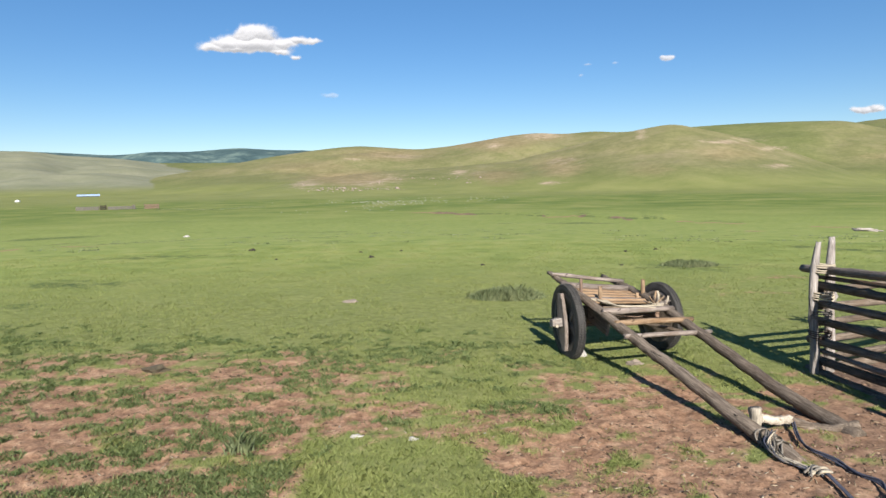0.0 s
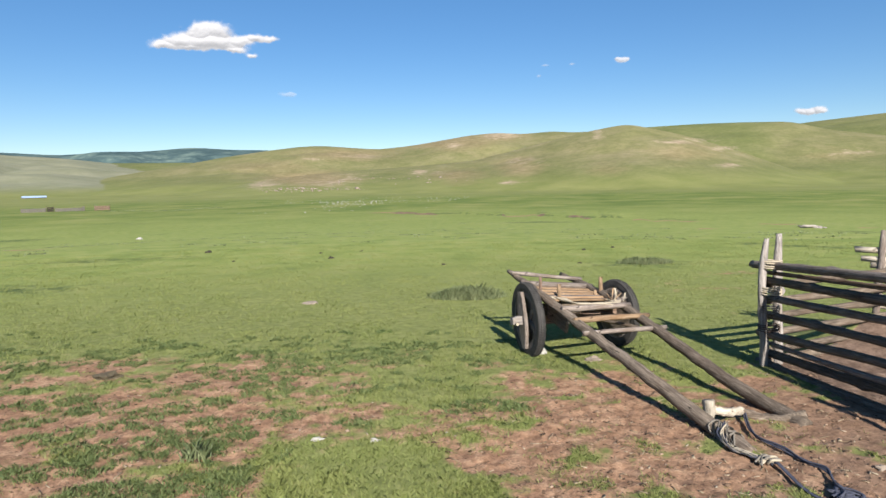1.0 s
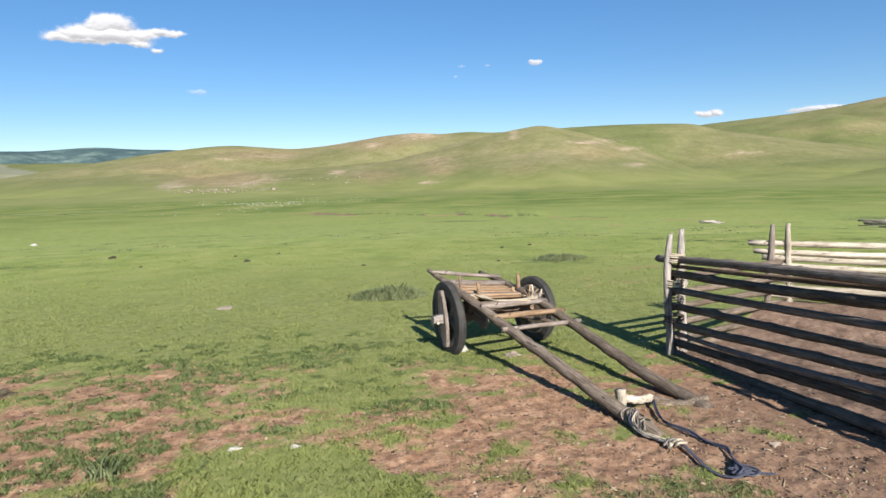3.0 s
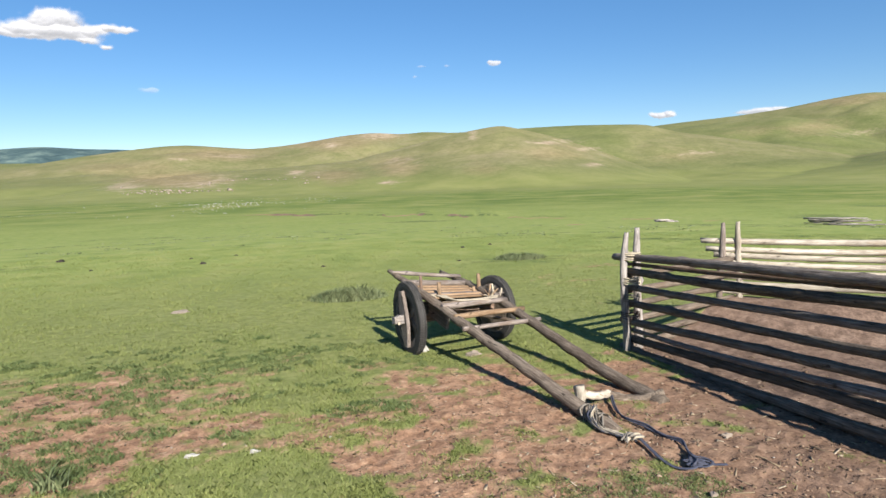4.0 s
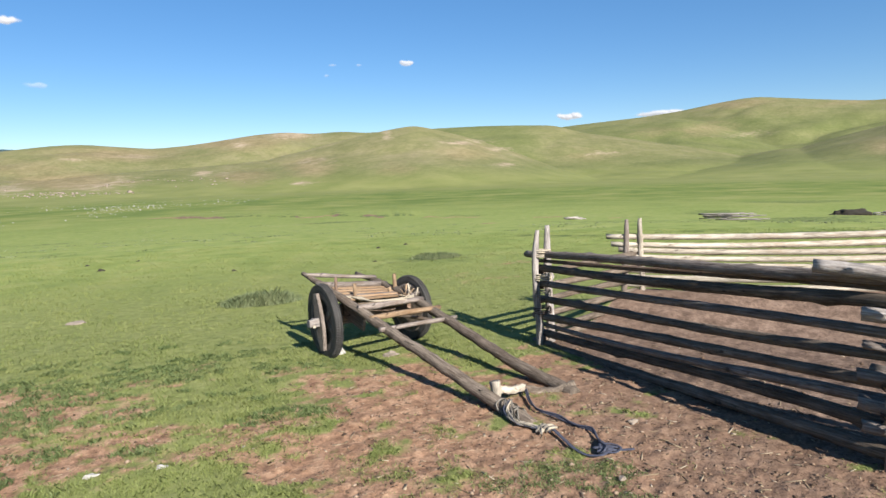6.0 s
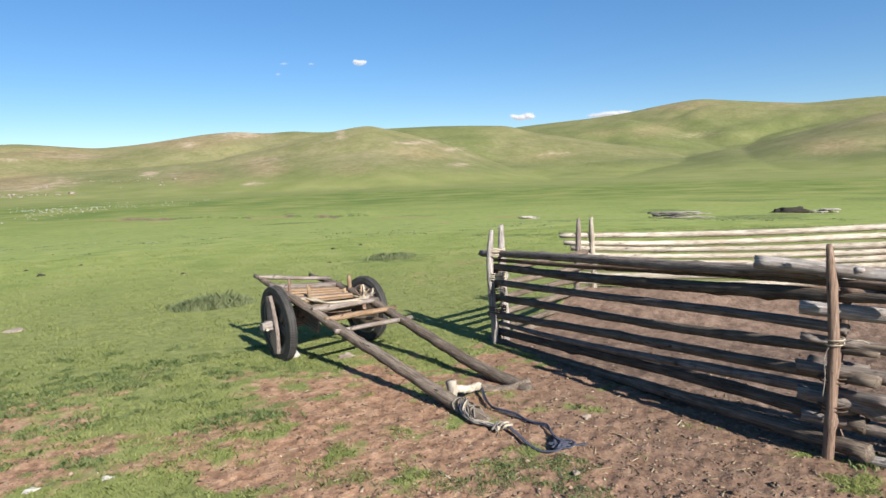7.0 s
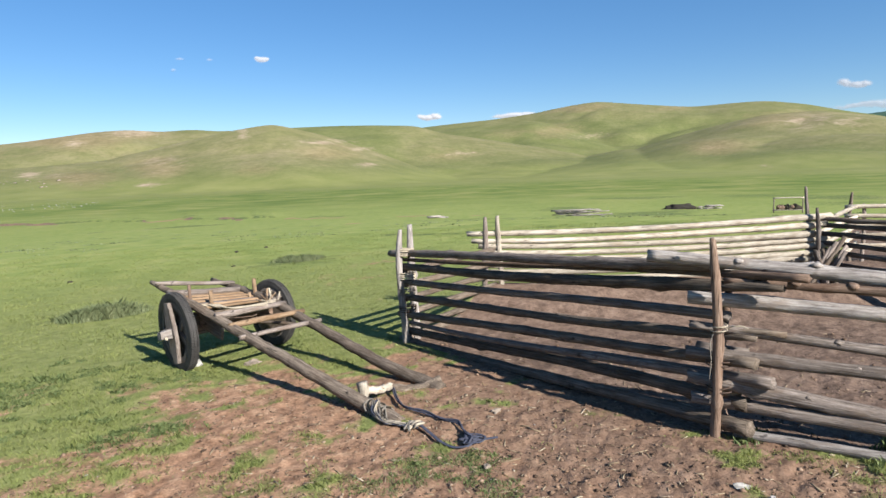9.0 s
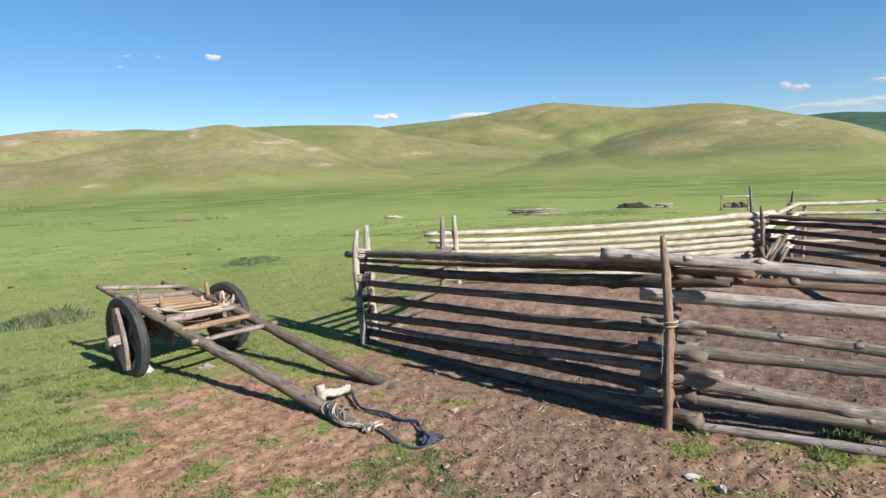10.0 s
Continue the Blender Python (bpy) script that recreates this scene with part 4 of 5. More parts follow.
# rails from the brown post past the camera
Q = (4.42, -0.62)
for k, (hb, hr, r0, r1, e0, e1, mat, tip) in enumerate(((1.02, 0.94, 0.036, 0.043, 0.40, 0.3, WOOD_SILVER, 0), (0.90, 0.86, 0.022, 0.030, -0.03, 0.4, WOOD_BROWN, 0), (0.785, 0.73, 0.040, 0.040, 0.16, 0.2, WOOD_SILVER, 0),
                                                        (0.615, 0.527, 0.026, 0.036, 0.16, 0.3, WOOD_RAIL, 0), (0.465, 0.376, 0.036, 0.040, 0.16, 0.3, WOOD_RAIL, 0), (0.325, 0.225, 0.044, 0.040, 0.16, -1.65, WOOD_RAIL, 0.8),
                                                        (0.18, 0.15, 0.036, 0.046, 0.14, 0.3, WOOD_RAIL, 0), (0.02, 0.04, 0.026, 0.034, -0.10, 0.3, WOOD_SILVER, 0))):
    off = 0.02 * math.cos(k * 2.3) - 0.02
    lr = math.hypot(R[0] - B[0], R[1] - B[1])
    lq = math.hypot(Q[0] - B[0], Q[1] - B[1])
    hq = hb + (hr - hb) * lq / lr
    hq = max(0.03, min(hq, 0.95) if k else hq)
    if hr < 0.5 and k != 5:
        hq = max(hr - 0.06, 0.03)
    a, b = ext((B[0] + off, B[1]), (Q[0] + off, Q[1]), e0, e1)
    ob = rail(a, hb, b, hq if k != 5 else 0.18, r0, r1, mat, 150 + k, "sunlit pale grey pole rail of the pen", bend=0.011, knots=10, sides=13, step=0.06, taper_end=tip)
    knots_on(ob, mat, 500 + 9 * k, (((0.52, 0.026), (0.86, 0.030), (1.25, 0.022)), ((0.34, 0.026), (0.62, 0.030), (1.0, 0.022)), ((1.05, 0.018),), ((0.75, 0.022), (1.1, 0.024)),
                                    ((0.8, 0.020),), ((0.62, 0.022), (0.9, 0.02)), ((0.45, 0.02), (1.1, 0.024)), ((0.9, 0.018),))[k])
post("fence_post", (4.36, -0.66), 1.1, 0.04, WOOD_BROWN, 160)

# short stubs caught between the two posts
for k, (h, e0, e1, r, mat) in enumerate(((0.625, 0.14, 0.34, 0.019, WOOD_GREY), (0.50, 0.12, 0.15, 0.034, WOOD_RAIL), (0.245, 0.05, 0.12, 0.026, WOOD_NEW))):
    d = (Vector(R) - Vector(B)).normalized()
    a, b = Vector(B) - d * e0, Vector(B) + d * e1
    rail(tuple(a), h, tuple(b), h - 0.02, r, r * 0.9, mat, 170 + k, "short split stub wedged beside the brown post", knots=1)

# the back of the pen: long peeled poles, from the corner round to the far corner
BACKLINE = [(3.19, 5.30), (4.62, 5.66), (6.05, 4.78), (7.30, 3.32)]
post("fence_post", (4.55, 5.70), 1.13, 0.035, WOOD_RAIL, 201)
post("fence_post", (4.66, 5.60), 1.14, 0.034, WOOD_PALE, 202)
post("fence_post", (7.27, 3.26), 1.06, 0.024, WOOD_RAIL, 205, (-0.04, 0.03))
post("fence_post", (7.39, 3.43), 1.29, 0.023, WOOD_RAIL, 206, (-0.03, 0.03), "tall grey fence post at the far corner of the pen")
HB = ((0.86, 0.93, 0.94, 0.955), (0.70, 0.865, 0.87, 0.877), (0.56, 0.795, 0.80, 0.797), (0.41, 0.725, 0.72, 0.717), (0.27, 0.65, 0.65, 0.65), (0.10, 0.57, 0.57, 0.575), (0.02, 0.49, 0.49, 0.495), (0.0, 0.41, 0.41, 0.41))
SIDE_END = (0.86, 0.74, 0.60, 0.46, 0.32, 0.18, 0.08, 0.03)
for k, hs in enumerate(HB):
    for i in range(2):
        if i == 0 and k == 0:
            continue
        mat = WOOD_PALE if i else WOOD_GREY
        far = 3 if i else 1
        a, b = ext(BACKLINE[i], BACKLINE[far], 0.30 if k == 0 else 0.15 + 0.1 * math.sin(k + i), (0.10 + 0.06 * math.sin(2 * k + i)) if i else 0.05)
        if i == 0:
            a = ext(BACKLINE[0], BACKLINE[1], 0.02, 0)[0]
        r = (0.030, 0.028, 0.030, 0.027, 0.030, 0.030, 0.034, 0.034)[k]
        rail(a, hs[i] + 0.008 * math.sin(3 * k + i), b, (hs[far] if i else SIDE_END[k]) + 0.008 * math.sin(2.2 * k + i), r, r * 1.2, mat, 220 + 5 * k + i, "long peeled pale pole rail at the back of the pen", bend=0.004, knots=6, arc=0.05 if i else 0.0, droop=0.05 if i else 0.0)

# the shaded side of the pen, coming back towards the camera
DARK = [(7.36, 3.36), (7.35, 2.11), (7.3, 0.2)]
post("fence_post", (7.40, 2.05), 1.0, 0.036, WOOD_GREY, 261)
# the darker grey timber puts the shade of this side into the colour
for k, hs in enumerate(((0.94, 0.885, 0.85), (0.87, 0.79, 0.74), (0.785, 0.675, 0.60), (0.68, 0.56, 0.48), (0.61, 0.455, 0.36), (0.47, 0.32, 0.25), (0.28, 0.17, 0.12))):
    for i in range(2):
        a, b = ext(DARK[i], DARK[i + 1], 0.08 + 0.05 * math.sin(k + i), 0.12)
        rail(a, hs[i], b, hs[i + 1] + 0.012 * math.sin(3 * k), 0.027, 0.024, WOOD_GREY, 270 + 3 * k + i, "weathered pole rail of the pen, shade put into its dark timber", bend=0.006, knots=3)

# crossed butts of poles leaning at the far corner
rnd = random.Random(3)
for k in range(13):
    s = -0.14 + 0.025 * k
    flip = k % 3 == 2
    lo, hi = (0.10, -0.06) if flip else (-0.20, 0.16)
    a = (7.08 + 0.41 * (0.5 * s + lo) + rnd.uniform(-0.05, 0.05), 3.14 - 0.91 * (0.5 * s + lo))
    b = (7.12 + 0.41 * (0.5 * s + hi) + rnd.uniform(-0.05, 0.05), 3.18 - 0.91 * (0.5 * s + hi))
    rail(a, 0.02 + 0.03 * (k % 4), b, (0.56 if flip else 0.70) + rnd.uniform(-0.12, 0.08), 0.025, 0.020, WOOD_GREY if k % 2 else WOOD_RAIL, 300 + k, "grey pole butt leaning in the pen corner", knots=1)

# a second enclosure beyond the far corner
OUT = [(7.42, 3.42), (10.90, 4.36), (11.60, 3.30), (13.0, 1.0)]
post("fence_post", (10.88, 4.42), 1.08, 0.030, WOOD_GREY, 330)
post("fence_post", (10.98, 4.28), 0.90, 0.030, WOOD_RAIL, 331)
post("fence_post", (11.64, 3.26), 1.15, 0.030, WOOD_RAIL, 332)
for k, h in enumerate((0.84, 0.70, 0.56, 0.41, 0.25)):
    for i in range(3):
        a, b = ext(OUT[i], OUT[i + 1], 0.15, 0.2)
        rail(a, h + 0.02 * math.sin(k + i), b, h + 0.02 * math.sin(2 * k + i + 1), 0.033, 0.028, WOOD_PALE, 340 + 4 * k + i, "pale pole rail of the farther enclosure", bend=0.006, knots=3)


# tether and wire on the brown post
def tether():
    t = thing("tether_rope", Matrix.Translation(up((3.21, 1.97), 0.615)), "pale tether cord tied round the brown post", "rope")
    loop = [(0.04 * math.cos(a), 0.042 * math.sin(a), 0.004 * a) for a in [i * 0.7 for i in range(19)]]
    part("loop", cord_bm(loop, 0.0035, per=2), ROPE_PALE, t)
    part("tail", cord_bm([(0.02, -0.04, 0.03), (0.0, -0.08, 0.05), (0.02, -0.12, 0.055), (0.03, -0.15, 0.045)], 0.0035), ROPE_PALE, t)
    part("line", cord_bm([(-0.04, 0.01, 0.0), (-0.052, 0.02, -0.06), (-0.05, 0.015, -0.16), (-0.055, 0.02, -0.26)], 0.003), ROPE_GREY, t)


tether()


def tie(x, y, h, rx, ry, turns, mat, seed, label):
    """A few turns of cord or wire holding the rails to the posts."""
    t = thing("tie", Matrix.Translation(up((x, y), h)), label, "tie", "ties on the pen posts")
    rnd = random.Random(seed)
    n = int(turns * 10)
    pts = [(rx * math.cos(i * 0.628) * rnd.uniform(0.95, 1.08), ry * math.sin(i * 0.628) * rnd.uniform(0.95, 1.08), 0.009 * i / 10 * (1 if (i // 10) % 2 else -1) + rnd.uniform(-0.004, 0.004)) for i in range(n + 1)]
    part("winding", cord_bm(pts, 0.0065 if mat is ROPE_PALE else 0.004, per=2, sides=6, seed=seed), mat, t)
    part("end", cord_bm([pts[-1], (rx * 1.3, ry * 0.6, -0.03), (rx * 1.2, ry * 0.3, -0.08)], 0.0035, sides=6, per=4), mat, t)


for k, (h, mat) in enumerate(((0.89, ROPE_PALE), (0.66, ROPE_PALE), (0.50, ROPE_GREY), (0.33, IRON))):
    tie(3.17, 5.235, h, 0.085, 0.075, 4, mat, 400 + k, "pale cord tied round the corner posts" if k < 2 else "wire tie round the corner posts")
for k, h in enumerate((0.43, 0.28)):
    tie(3.27, 2.0, h, 0.075, 0.07, 2, IRON, 420 + k, "wire tie round the brown post")
for k, h in enumerate((0.90, 0.55)):
    tie(7.31, 3.31, h, 0.08, 0.08, 3, ROPE_GREY, 430 + k, "grey cord tied round the far corner posts")


# ---------------------------------------------------------------- far things
def polar(az, d):
    a = radians(az)
    return (-math.sin(a) * d, math.cos(a) * d)


def facing(az, d, turn=0.0, sink=0.0):
    """Pose on the ground at that bearing and distance, x to the right as seen from the camp."""
    x, y = polar(az, d)
    return Matrix.Translation((x, y, gz(x, y) - sink)) @ Matrix.Rotation(radians(az + turn), 4, "Z")


def log_heap(az, d, width, n, height, mat, label, seed, turn=0.0, thick=0.10):
    t = thing("log_stack", facing(az, d, turn), label, "timber pile", "timber piles on the plain")
    rnd = random.Random(seed)
    for k in range(n):
        x0 = rnd.uniform(-width / 2, width / 2 - 0.5 * width)
        ln = rnd.uniform(0.45, 0.65) * width
        z = 0.08 + height * (k // 3) / max(1, n // 3)
        pole("log", (x0, rnd.uniform(-0.8, 0.8), z), (x0 + ln, rnd.uniform(-0.8, 0.8), z + rnd.uniform(-0.05, 0.15) * 0.1 / thick), thick, thick * 0.8, mat, t, seed * 20 + k, bend=0.004, sides=7, step=0.8, knots=0)
    return t


log_heap(-34.3, 92, 3.2, 7, 0.25, WOOD_SILVER, "low stack of bleached poles lying in the grass", 1, 8)
log_heap(-47.0, 85, 7.2, 24, 0.85, WOOD_SILVER, "grey heap of old poles lying in the grass", 2, -6, 0.055)
log_heap(-57.9, 108, 3.6, 9, 0.7, WOOD_SILVER, "pale cut logs stacked beside a dark heap", 3, 4)


def dung_heap():
    t = new("dung_heap", finish(stone_bm(2.7, 1.3, 0.95, 4, 0.5, 4), "dung_heap", DUNG))
    t.matrix_basis = facing(-55.6, 108, 0, 0.05)
    tagged(t, "long black heap of dried dung fuel on grass", "dung heap")


dung_heap()


def stock_frame():
    t = thing("stock_frame", facing(-63.8, 90) @ Matrix.Scale(0.92, 4), "pale pole frame with brown lumps added inside it", "frame")
    for x in (-1.75, 1.75):
        for y in (-0.7, 0.7):
            pole("upright", (x, y, -0.1), (x, y, 2.0), 0.07, 0.06, WOOD_RAIL, t, int(x * 9 + y * 3) + 50, bend=0.003, sides=7, step=0.5, knots=0)
    for y in (-0.7, 0.7):
        for z in (2.0, 0.35):
            pole("crossbar", (-1.9, y, z), (1.9, y, z + 0.08), 0.06, 0.05, WOOD_PALE, t, int(z * 10) + 70, bend=0.003, sides=7, step=0.5, knots=0)
    # lumps added in place of the brown shape between the poles
    for k in range(4):
        part("hide", stone_bm(0.5, 0.16, 0.36 + 0.16 * (k % 2), 40 + k, 0.9, 3), DUNG if k % 2 else WOOD_BROWN, t, "rough brown lump added between the poles", Matrix.Translation((-0.9 + 0.62 * k, 0.05 * k, 0.62)))


stock_frame()


def left_corral():
    t = thing("corral", facing(27.5, 285, 3), "low grey timber corral far out on the plain", "corral")
    for k, (x0, x1, h, mat) in enumerate(((-15, -7, 1.5, HUT_WALL), (-6.6, -4.4, 1.9, DUNG), (-4, 5.0, 1.3, HUT_WALL), (5.2, 6, 1.7, HUT_WALL), (9.5, 15, 1.8, WOOD_BROWN))):
        for i in range(4):
            z = 0.2 + h * i / 4
            part("wall_board", plank_bm(x1 - x0, 0.12, h / 4.6, 90 + k * 5 + i, 5, 0.01), mat, t, "", Matrix.Translation((x0, 0.6 * math.sin(k * 2), z)), smooth=False)
        for x in (x0, x1):
            pole("corral_post", (x, 0.12 + 0.6 * math.sin(k * 2), -0.1), (x, 0.12 + 0.6 * math.sin(k * 2), h + 0.35), 0.10, 0.09, WOOD_GREY, t, 400 + k, bend=0, sides=7, step=0.6, knots=0)


left_corral()


def shed():
    t = thing("shed", facing(29.6, 985, 4) @ Matrix.Scale(0.6, 4), "long low shed with a pale blue roof", "shed")
    bm = bmesh.new()
    for x in (-22, 22):
        for y, z in ((-4, 0), (4, 0), (4, 2.2), (-4, 2.2)):
            bm.verts.new((x, y, z - 0.5))
    bm.verts.ensure_lookup_table()
    v = bm.verts
    for f in ((0, 1, 2, 3), (7, 6, 5, 4), (0, 3, 7, 4), (1, 5, 6, 2), (3, 2, 6, 7)):
        bm.faces.new([v[i] for i in f])
    bmesh.ops.recalc_face_normals(bm, faces=bm.faces)
    part("wall", bm, HUT_WALL, t, smooth=False)
    bm = bmesh.new()
    prof = [(-5.5, 1.6), (0, 5.2), (5.5, 1.6), (5.5, 1.4), (0, 5.0), (-5.5, 1.4)]
    ends = [[bm.verts.new((x, y, z)) for y, z in prof] for x in (-23, 23)]
    for k in range(6):
        bm.faces.new((ends[0][k], ends[0][(k + 1) % 6], ends[1][(k + 1) % 6], ends[1][k]))
    for e in ends:
        bm.faces.new((e[0], e[1], e[4], e[5]))
        bm.faces.new((e[1], e[2], e[3], e[4]))
    bmesh.ops.recalc_face_normals(bm, faces=bm.faces)
    part("roof", bm, BLUE_ROOF, t, "pale blue pitched roof", smooth=False)


shed()


def ger():
    t = thing("felt_tent", facing(34.3, 700) @ Matrix.Scale(0.75, 4), "white round felt tent far out on the plain", "tent")
    bm = bmesh.new()
    bmesh.ops.create_cone(bm, cap_ends=True, segments=20, radius1=3.0, radius2=3.0, depth=1.6)
    part("wall", bm, FELT, t, "", Matrix.Translation((0, 0, 0.7)))
    bm = bmesh.new()
    bmesh.ops.create_cone(bm, cap_ends=True, segments=20, radius1=3.15, radius2=0.6, depth=1.1)
    part("roof", bm, FELT, t, "", Matrix.Translation((0, 0, 2.0)))


ger()


# ---------------------------------------------------------------- stones, dung and bits on the ground
def lie(name, x, y, sx, sy, sz, mat, seed, label, category, turn=0.0, rough=0.75, group=""):
    ob = new(name, finish(stone_bm(sx, sy, sz, seed, rough), name, mat, name == "dung_pat"))
    ob.matrix_basis = Matrix.Translation((x, y, gz(x, y) + 0.15 * sz)) @ Matrix.Rotation(radians(turn), 4, "Z")
    return tagged(ob, label, category, group)


lie("stone", 1.29, 5.90, 0.075, 0.055, 0.055, WHITE_STONE, 1, "white chock stone beside the cart wheel", "stone", 20)
lie("stone", -0.58, 3.91, 0.042, 0.018, 0.02, WHITE_STONE, 2, "flat white chip of stone on the turf", "stone", 10)
lie("stone", -0.21, 3.85, 0.026, 0.022, 0.022, WHITE_STONE, 3, "small round white pebble on the turf", "stone")
lie("stone", -1.44, 9.40, 0.13, 0.10, 0.035, STONE, 4, "flat pale stone sunk in the grass", "stone")
lie("molehill", -2.66, 5.6, 0.10, 0.07, 0.05, DARK_SOIL, 5, "low dark molehill of crumbled soil in thin grass", "molehill", 10, 0.8)
lie("stone", 2.78, 1.58, 0.044, 0.022, 0.02, WHITE_STONE, 7, "angular white stone on the soil", "stone", -50)
lie("stone", 2.76, 1.42, 0.026, 0.016, 0.022, WHITE_STONE, 8, "small white stone chip on the soil", "stone", 60)
lie("stone", 1.72, 5.6, 0.07, 0.06, 0.03, STONE, 9, "reddish stone lying under the cart", "stone")
lie("stone", 2.56, 3.15, 0.032, 0.022, 0.02, STONE, 10, "pale stone on the trampled soil", "stone")
lie("stone", 2.00, 2.55, 0.026, 0.018, 0.015, STONE, 11, "pale stone on the trampled soil", "stone", 40)
for k, (x, y, s) in enumerate(((-2.02, 17.2, 0.10), (-2.55, 19.1, 0.07), (-1.35, 19.5, 0.07), (-4.6, 17.0, 0.06), (0.9, 14.5, 0.07), (5.2, 17.8, 0.09), (6.3, 18.5, 0.08), (4.0, 14.0, 0.06), (-6.5, 21.0, 0.14))):
    lie("dung_pat", x, y, s * 0.8, s * 0.7, s * 0.45, DUNG, 30 + k, "small dark heap of dried dung on grass", "dung", 25 * k, 0.6, "dung heaps on the meadow")
for k, (az, d, s) in enumerate(((22.5, 90, 0.42),)):
    x, y = polar(az, d)
    lie("boulder", x, y, s, s * 0.7, s * 0.5, WHITE_STONE, 60 + k, "white boulder standing in the green meadow", "boulder", 30 * k, 0.4)

rnd = random.Random(12)
pebble = [finish(stone_bm(1, 0.8, 0.55, 70 + k, 0.5, 1), "pebble", STONE if k else WHITE_STONE) for k in range(9)]
made = 0
while made < 40:
    x, y = rnd.uniform(-2.6, 3.4), rnd.uniform(1.2, 5.4)
    if math.hypot(x, y) < 2.2 or soil(np.array([x]), np.array([y]))[0] < 0.5:
        continue
    s = rnd.choice((0.005, 0.006, 0.007, 0.008, 0.010, 0.013))
    ob = new("pebble", pebble[made % 9])
    ob.matrix_basis = Matrix.Translation((x, y, gz(x, y) - 0.002)) @ Matrix.Rotation(rnd.uniform(0, 6.28), 4, "Z") @ Matrix.Diagonal((s, s, s, 1))
    tagged(ob, "small pale pebble on trampled reddish soil", "pebble", "pebbles on the soil")
    made += 1


def outcrop():
    """Pale rocks breaking through the scree at the foot of the hills."""
    rng = np.random.default_rng(31)
    n = 900
    az = np.concatenate([rng.normal(7.5, 2.6, n // 2), rng.normal(1, 3.5, n // 4), rng.normal(9, 2.0, n // 4)])
    d = np.concatenate([rng.uniform(700, 860, n // 2), rng.uniform(740, 860, n // 4), rng.uniform(720, 850, n // 4)])
    x, y = -np.sin(np.radians(az)) * d, np.cos(np.radians(az)) * d
    keep = fbm(x * 0.02, y * 0.02, 160, 3) > 0.48
    x, y = x[keep], y[keep]
    z = land(x, y)[0]
    m = len(x)
    r = rng.gamma(1.6, 0.34, m) + 0.2
    form = np.array([(1, 0, 0), (-1, 0, 0), (0, 1, 0), (0, -1, 0), (0, 0, 1), (0, 0, -0.6), (0.6, 0.6, 0.5), (-0.6, 0.6, 0.5), (0.6, -0.6, 0.5), (-0.6, -0.6, 0.5)], float)
    jig = form[None] * rng.uniform(0.7, 1.25, (m, 10, 1)) + rng.normal(0, 0.08, (m, 10, 3))
    verts = (jig * r[:, None, None] * np.array([1.2, 1.0, 0.75]) + np.stack([x, y, z], -1)[:, None]).reshape(-1, 3)
    tri = np.array([(0, 6, 4), (6, 2, 4), (2, 7, 4), (7, 1, 4), (1, 9, 4), (9, 3, 4), (3, 8, 4), (8, 0, 4), (0, 5, 6), (6, 5, 2), (2, 5, 7), (7, 5, 1), (1, 5, 9), (9, 5, 3), (3, 5, 8), (8, 5, 0)])
    me = grid_mesh("rocks", verts, (np.arange(m)[:, None, None] * 10 + tri[None]).reshape(-1, 3))
    me.materials.append(STONE)
    tagged(new("rocks", me), "pale rocks breaking through the hillside scree", "rocks", kind="stuff")


outcrop()


def sheep_dots():
    """Small white lumps that stand in for distant sheep, in loose rows over the flats before the hills."""
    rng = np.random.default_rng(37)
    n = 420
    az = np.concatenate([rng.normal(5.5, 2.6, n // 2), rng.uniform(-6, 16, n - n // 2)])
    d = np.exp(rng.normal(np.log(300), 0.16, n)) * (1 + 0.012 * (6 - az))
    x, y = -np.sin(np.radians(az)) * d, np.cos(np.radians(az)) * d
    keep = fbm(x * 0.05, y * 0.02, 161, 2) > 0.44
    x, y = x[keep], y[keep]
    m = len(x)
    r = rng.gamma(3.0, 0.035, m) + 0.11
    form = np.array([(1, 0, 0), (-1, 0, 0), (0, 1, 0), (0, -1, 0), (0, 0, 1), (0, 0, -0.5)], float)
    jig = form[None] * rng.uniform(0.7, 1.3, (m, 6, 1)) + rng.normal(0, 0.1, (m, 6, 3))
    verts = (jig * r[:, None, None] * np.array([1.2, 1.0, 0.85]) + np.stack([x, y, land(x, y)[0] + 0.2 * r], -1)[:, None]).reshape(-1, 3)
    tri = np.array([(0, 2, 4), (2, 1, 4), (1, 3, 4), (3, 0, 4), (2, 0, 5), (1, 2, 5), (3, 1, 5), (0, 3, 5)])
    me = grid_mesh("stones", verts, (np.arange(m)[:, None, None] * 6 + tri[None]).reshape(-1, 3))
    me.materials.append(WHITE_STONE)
    tagged(new("stones", me), "small white lumps standing in for sheep on the green flats", "stones", kind="stuff")


sheep_dots()

# ---------------------------------------------------------------- grass and weeds
def stuff(name, tri, mat, label, category):
    me = grid_mesh(name, tri.reshape(-1, 3), np.arange(len(tri) * 3).reshape(-1, 3))
    me.materials.append(mat)
    return tagged(new(name, me), label, category, kind="stuff")


